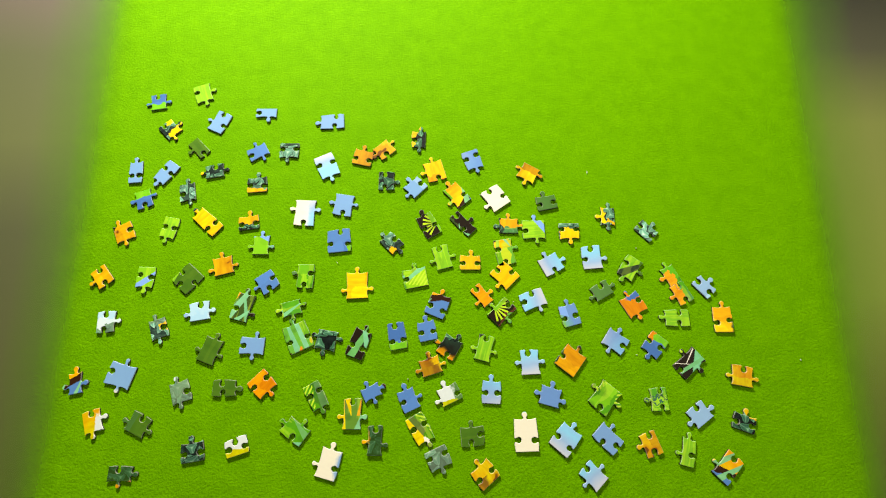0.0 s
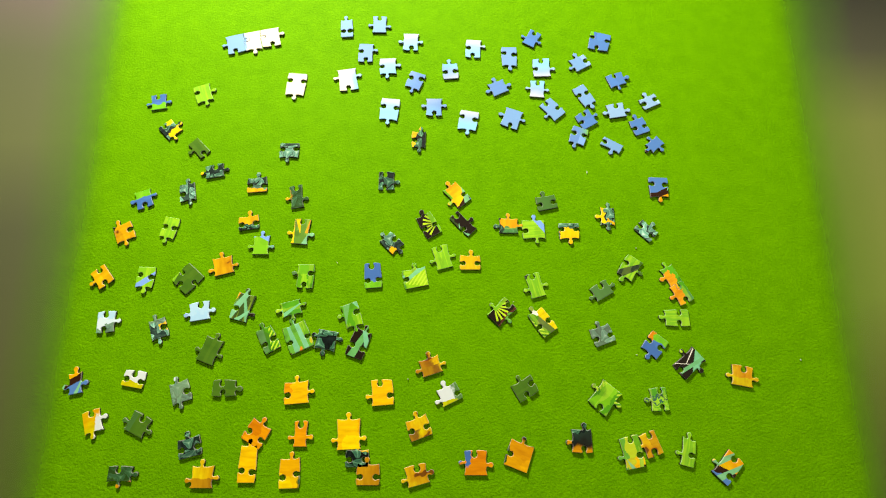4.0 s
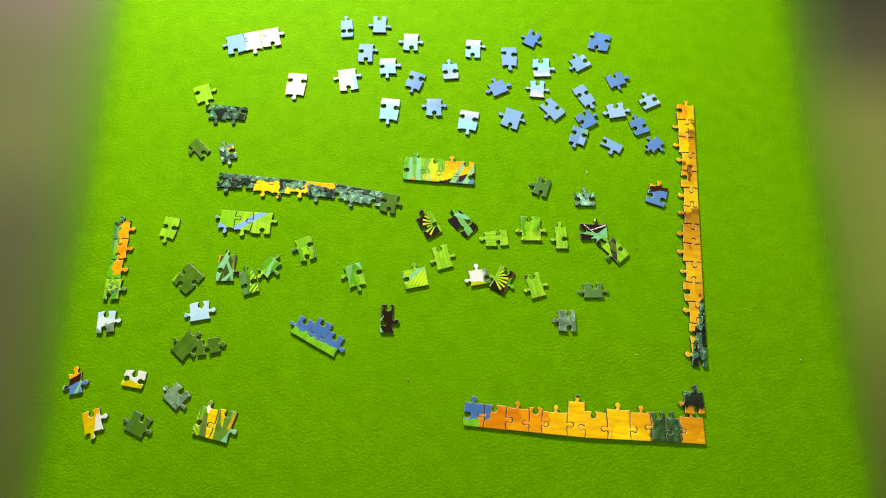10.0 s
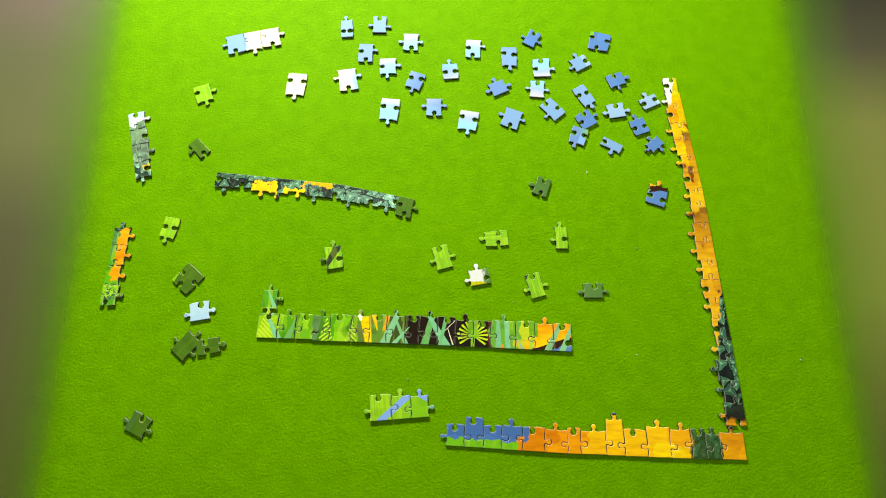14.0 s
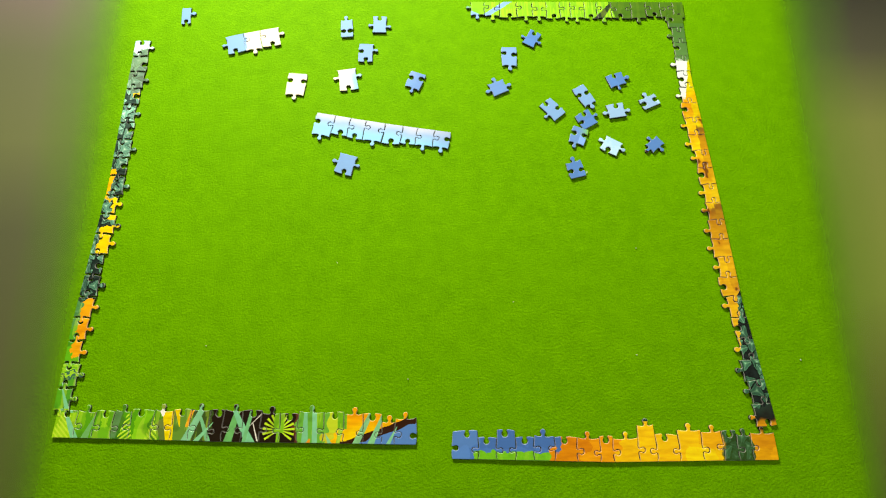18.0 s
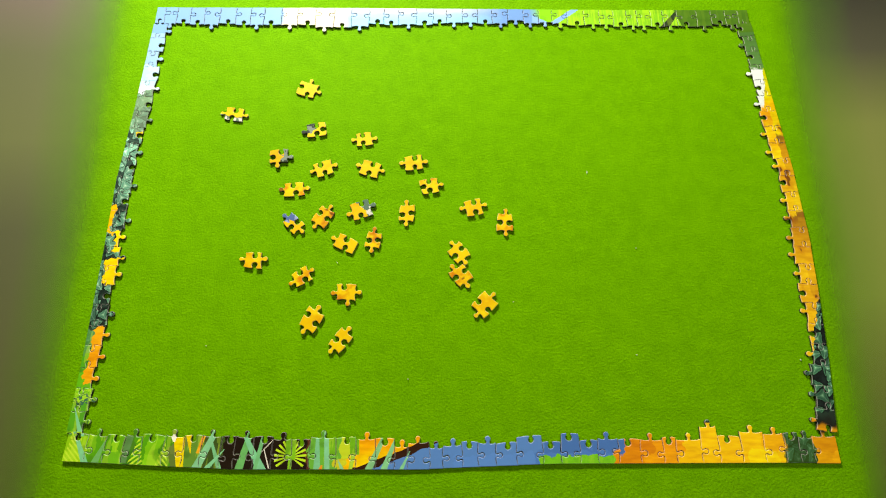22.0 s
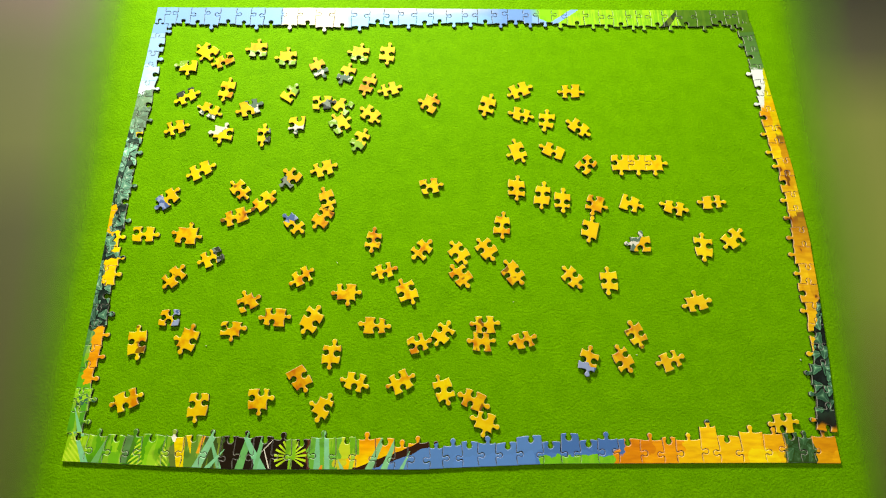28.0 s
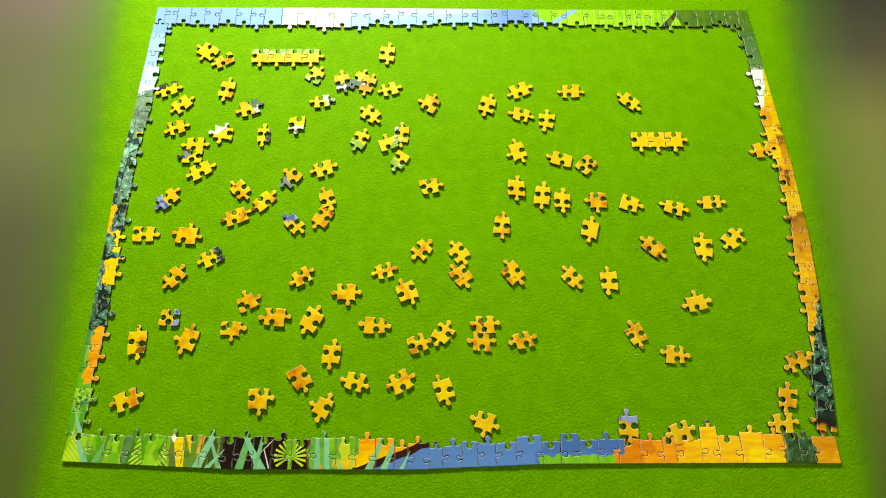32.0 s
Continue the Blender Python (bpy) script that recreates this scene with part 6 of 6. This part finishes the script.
    walk(inner[76], hops(-.1205, -.2113, 271.6, (23.9, .0482, .1142, 30, .0005), (26.9, .032, .124, 180, .0005)))
    walk(inner[77], hops(-.0861, -.2141, 95.7, (23.5, .1786, .1153, 298, .0002)))
    walk(inner[78], hops(-.0626, -.2159, 172.3, (23.5, .1296, .0906, 250, .0007), (29.3, .162, .0315, 85, .0007)))
    walk(inner[79], hops(-.0284, -.2129, 315.1, (23.5, .1625, .0917, 300, .0004), (29.6, .313, .0568, 80, .0004)))
    walk(inner[80], hops(-.0007, -.2108, 127, (23.2, .2076, .0909, 20, 0), (31.3, .2132, .0967, 355, 0)))
    walk(inner[81], hops(.0262, -.2162, 40.6, (23.9, .2457, .0733, 315, .0005), (25.7, .3044, .0345, 3, .0005)))
    walk(inner[82], hops(.0545, -.2155, 150, (23.9, .1513, .0603, 300, .0002), (26.6, .2569, .2034, 268, .0002)))
    walk(inner[83], hops(.0885, -.211, 213.1, (24.3, -.1885, .4295, 270, .0007), (28.6, -.1809, .4319, 90, .0007)))
    walk(inner[84], hops(.1174, -.2126, 61.3, (24.3, -.1511, .4167, 295, .0004), (28.3, -.1227, .3984, 280, .0004)))
    walk(inner[85], hops(.1469, -.214, 105.5, (24.6, -.2148, .3975, 90, 0), (26, -0.1207, 0.3668, 150, 0), (28.3, -0.1547, 0.4064, 60, 0)))
    walk(inner[86], hops(.1734, -.2123, 228.1, (24.9, -.1907, .3611, 25, .0005), (27.2, -.2526, .3877, 260, .0005)))
    walk(inner[87], hops(.2037, -.2098, 240.4, (24.3, -.1333, .3649, 357, .0002), (26.9, -.0743, .437, 85, .0002)))
    walk(inner[88], hops(.2285, -.2119, 38.7, (24.9, -.1298, .2551, 110, .0007)))
    walk(inner[89], hops(.2579, -.2156, 225, (24.3, -.2421, .1912, 30, .0004)))
    walk(inner[90], hops(.2865, -.2128, 13.3, (24.9, -.305, .1544, 75, 0), (27.2, -.3161, .2156, 0, 0)))
    walk(inner[91], hops(.3216, -.2161, 102, (24.9, -.279, .0975, 50, .0005), (25.7, .3216, -.2161, 102, .0005)))
    walk(inner[92], hops(-.3169, -.2469, 285.3, (24.9, -.2318, .0987, 40, .0002), (26.6, -0.1813, 0.3825, 60, .0002), (29.6, -0.1881, 0.3936, 250, .0002), (30.6, -0.0559, 0.3003, 240, .0002)))
    walk(inner[93], hops(-.2921, -.2461, 28, (24.9, -.1761, .0979, 55, .0007), (25.7, -.1145, .0949, 265, .0007)))
    walk(inner[94], hops(-.2586, -.2454, 313.4, (24.9, -.0748, .123, 358, .0004)))
    walk(inner[95], hops(-.2315, -.2474, 302.1, (24.3, -.0699, .0972, 275, 0), (27.2, .1049, .3496, 80, 0)))
    walk(inner[96], hops(-.2074, -.24, 359.2, (24.3, -.3012, .0531, 20, .0005)))
    walk(inner[97], hops(-.1715, -.2411, 157.3, (24.3, -.235, .0484, 88, .0002), (30.3, -.1715, -.2411, 157.3, .0002)))
    walk(inner[98], hops(-.1461, -.2471, 15.4, (24.3, -.1793, .0541, 0, .0007)))
    walk(inner[99], hops(-.1142, -.2424, 140.9, (24.6, -.1201, .0478, 65, .0004)))
    walk(inner[100], hops(-.0864, -.2437, 152, (24.9, .0761, .265, 60, 0), (26.6, -.1196, .4092, 70, 0), (28.6, -.1037, .4014, 60, 0)))
    walk(inner[101], hops(-.0628, -.2443, 248.9, (24.6, .1077, .2651, 90, .0005), (26, -.0997, .3249, 240, .0005)))
    walk(inner[102], hops(-.0304, -.2477, 92.4, (24.6, .0711, .2445, 5, .0002), (26.6, .1505, .2506, 340, .0002), (30.9, .1532, .2538, 268, .0002)))
    walk(inner[103], hops(-.0021, -.2448, 349.1, (24.3, .1313, .2391, 0, .0007), (26.3, -.1231, .3436, 215, .0007), (28.6, -.2004, .4318, 90, .0007)))
    walk(inner[104], hops(.0251, -.2443, 70.3, (24.3, .1667, .2281, 315, .0004), (25.7, .0251, -.2443, 70.3, .0004)))
    walk(inner[105], hops(.0532, -.2433, 181.3, (24.9, .1917, .2068, 0, 0), (29.3, .0532, -.2433, 181.3, 0)))
    walk(inner[106], hops(.0822, -.2471, 60.6, (24.6, .075, .051, 88, .0005), (26, .1448, .2955, 45, .0005)))
    walk(inner[107], hops(.1115, -.2478, 161.3, (24.6, .196, .0549, 352, .0002), (25.7, .1115, -.2478, 161.3, .0002)))
    walk(inner[108], hops(.1403, -.2423, 86.1, (25.7, -.2236, .441, 270, .0007), (28.6, -.2199, .4317, 90, .0007)))
    walk(inner[109], hops(.1729, -.2407, 317.9, (26, -.1056, .4361, 260, .0004), (28.3, -.1614, .432, 90, .0004)))
    walk(inner[110], hops(.2011, -.2465, 119.9, (25.7, .135, .3866, 0, 0)))
    walk(inner[111], hops(.2298, -.247, 18.7, (27.2, .2721, .253, 185, .0005)))
    walk(inner[112], hops(.2583, -.2401, 339.1, (27.4, .2878, .2126, 40, .0002)))
    walk(inner[113], hops(.2925, -.2456, 90, (26.3, .1813, .2976, 90, .0007), (31.3, .2428, .3258, 90, .0007)))
    walk(inner[114], hops(.3205, -.243, 124.1, (25, .0644, .1959, 325, .0004), (25.3, .0734, .1918, 10, .0004), (25.7, .1995, .2977, 90, .0004), (31.3, .2058, .3256, 90, .0004)))
    walk(inner[115], hops(-.3185, -.2712, 213.2, (25.7, .2178, .2978, 90, 0), (31.3, .2243, .3257, 90, 0)))
    walk(inner[116], hops(-.2948, -.2783, 61.3, (28.3, -.3003, .3677, 220, .0005)))
    walk(inner[117], hops(-.2621, -.2775, 183.5, (29.6, .3278, .0902, 20, .0002)))
    walk(inner[118], hops(-.2354, -.2712, 171.7, (29.6, -.1445, .3721, 10, .0007)))
    walk(inner[119], hops(-.173, -.2739, 142, (30.6, .0325, .285, 85, 0), (31.3, .3374, .3146, 190, 0)))


motions()
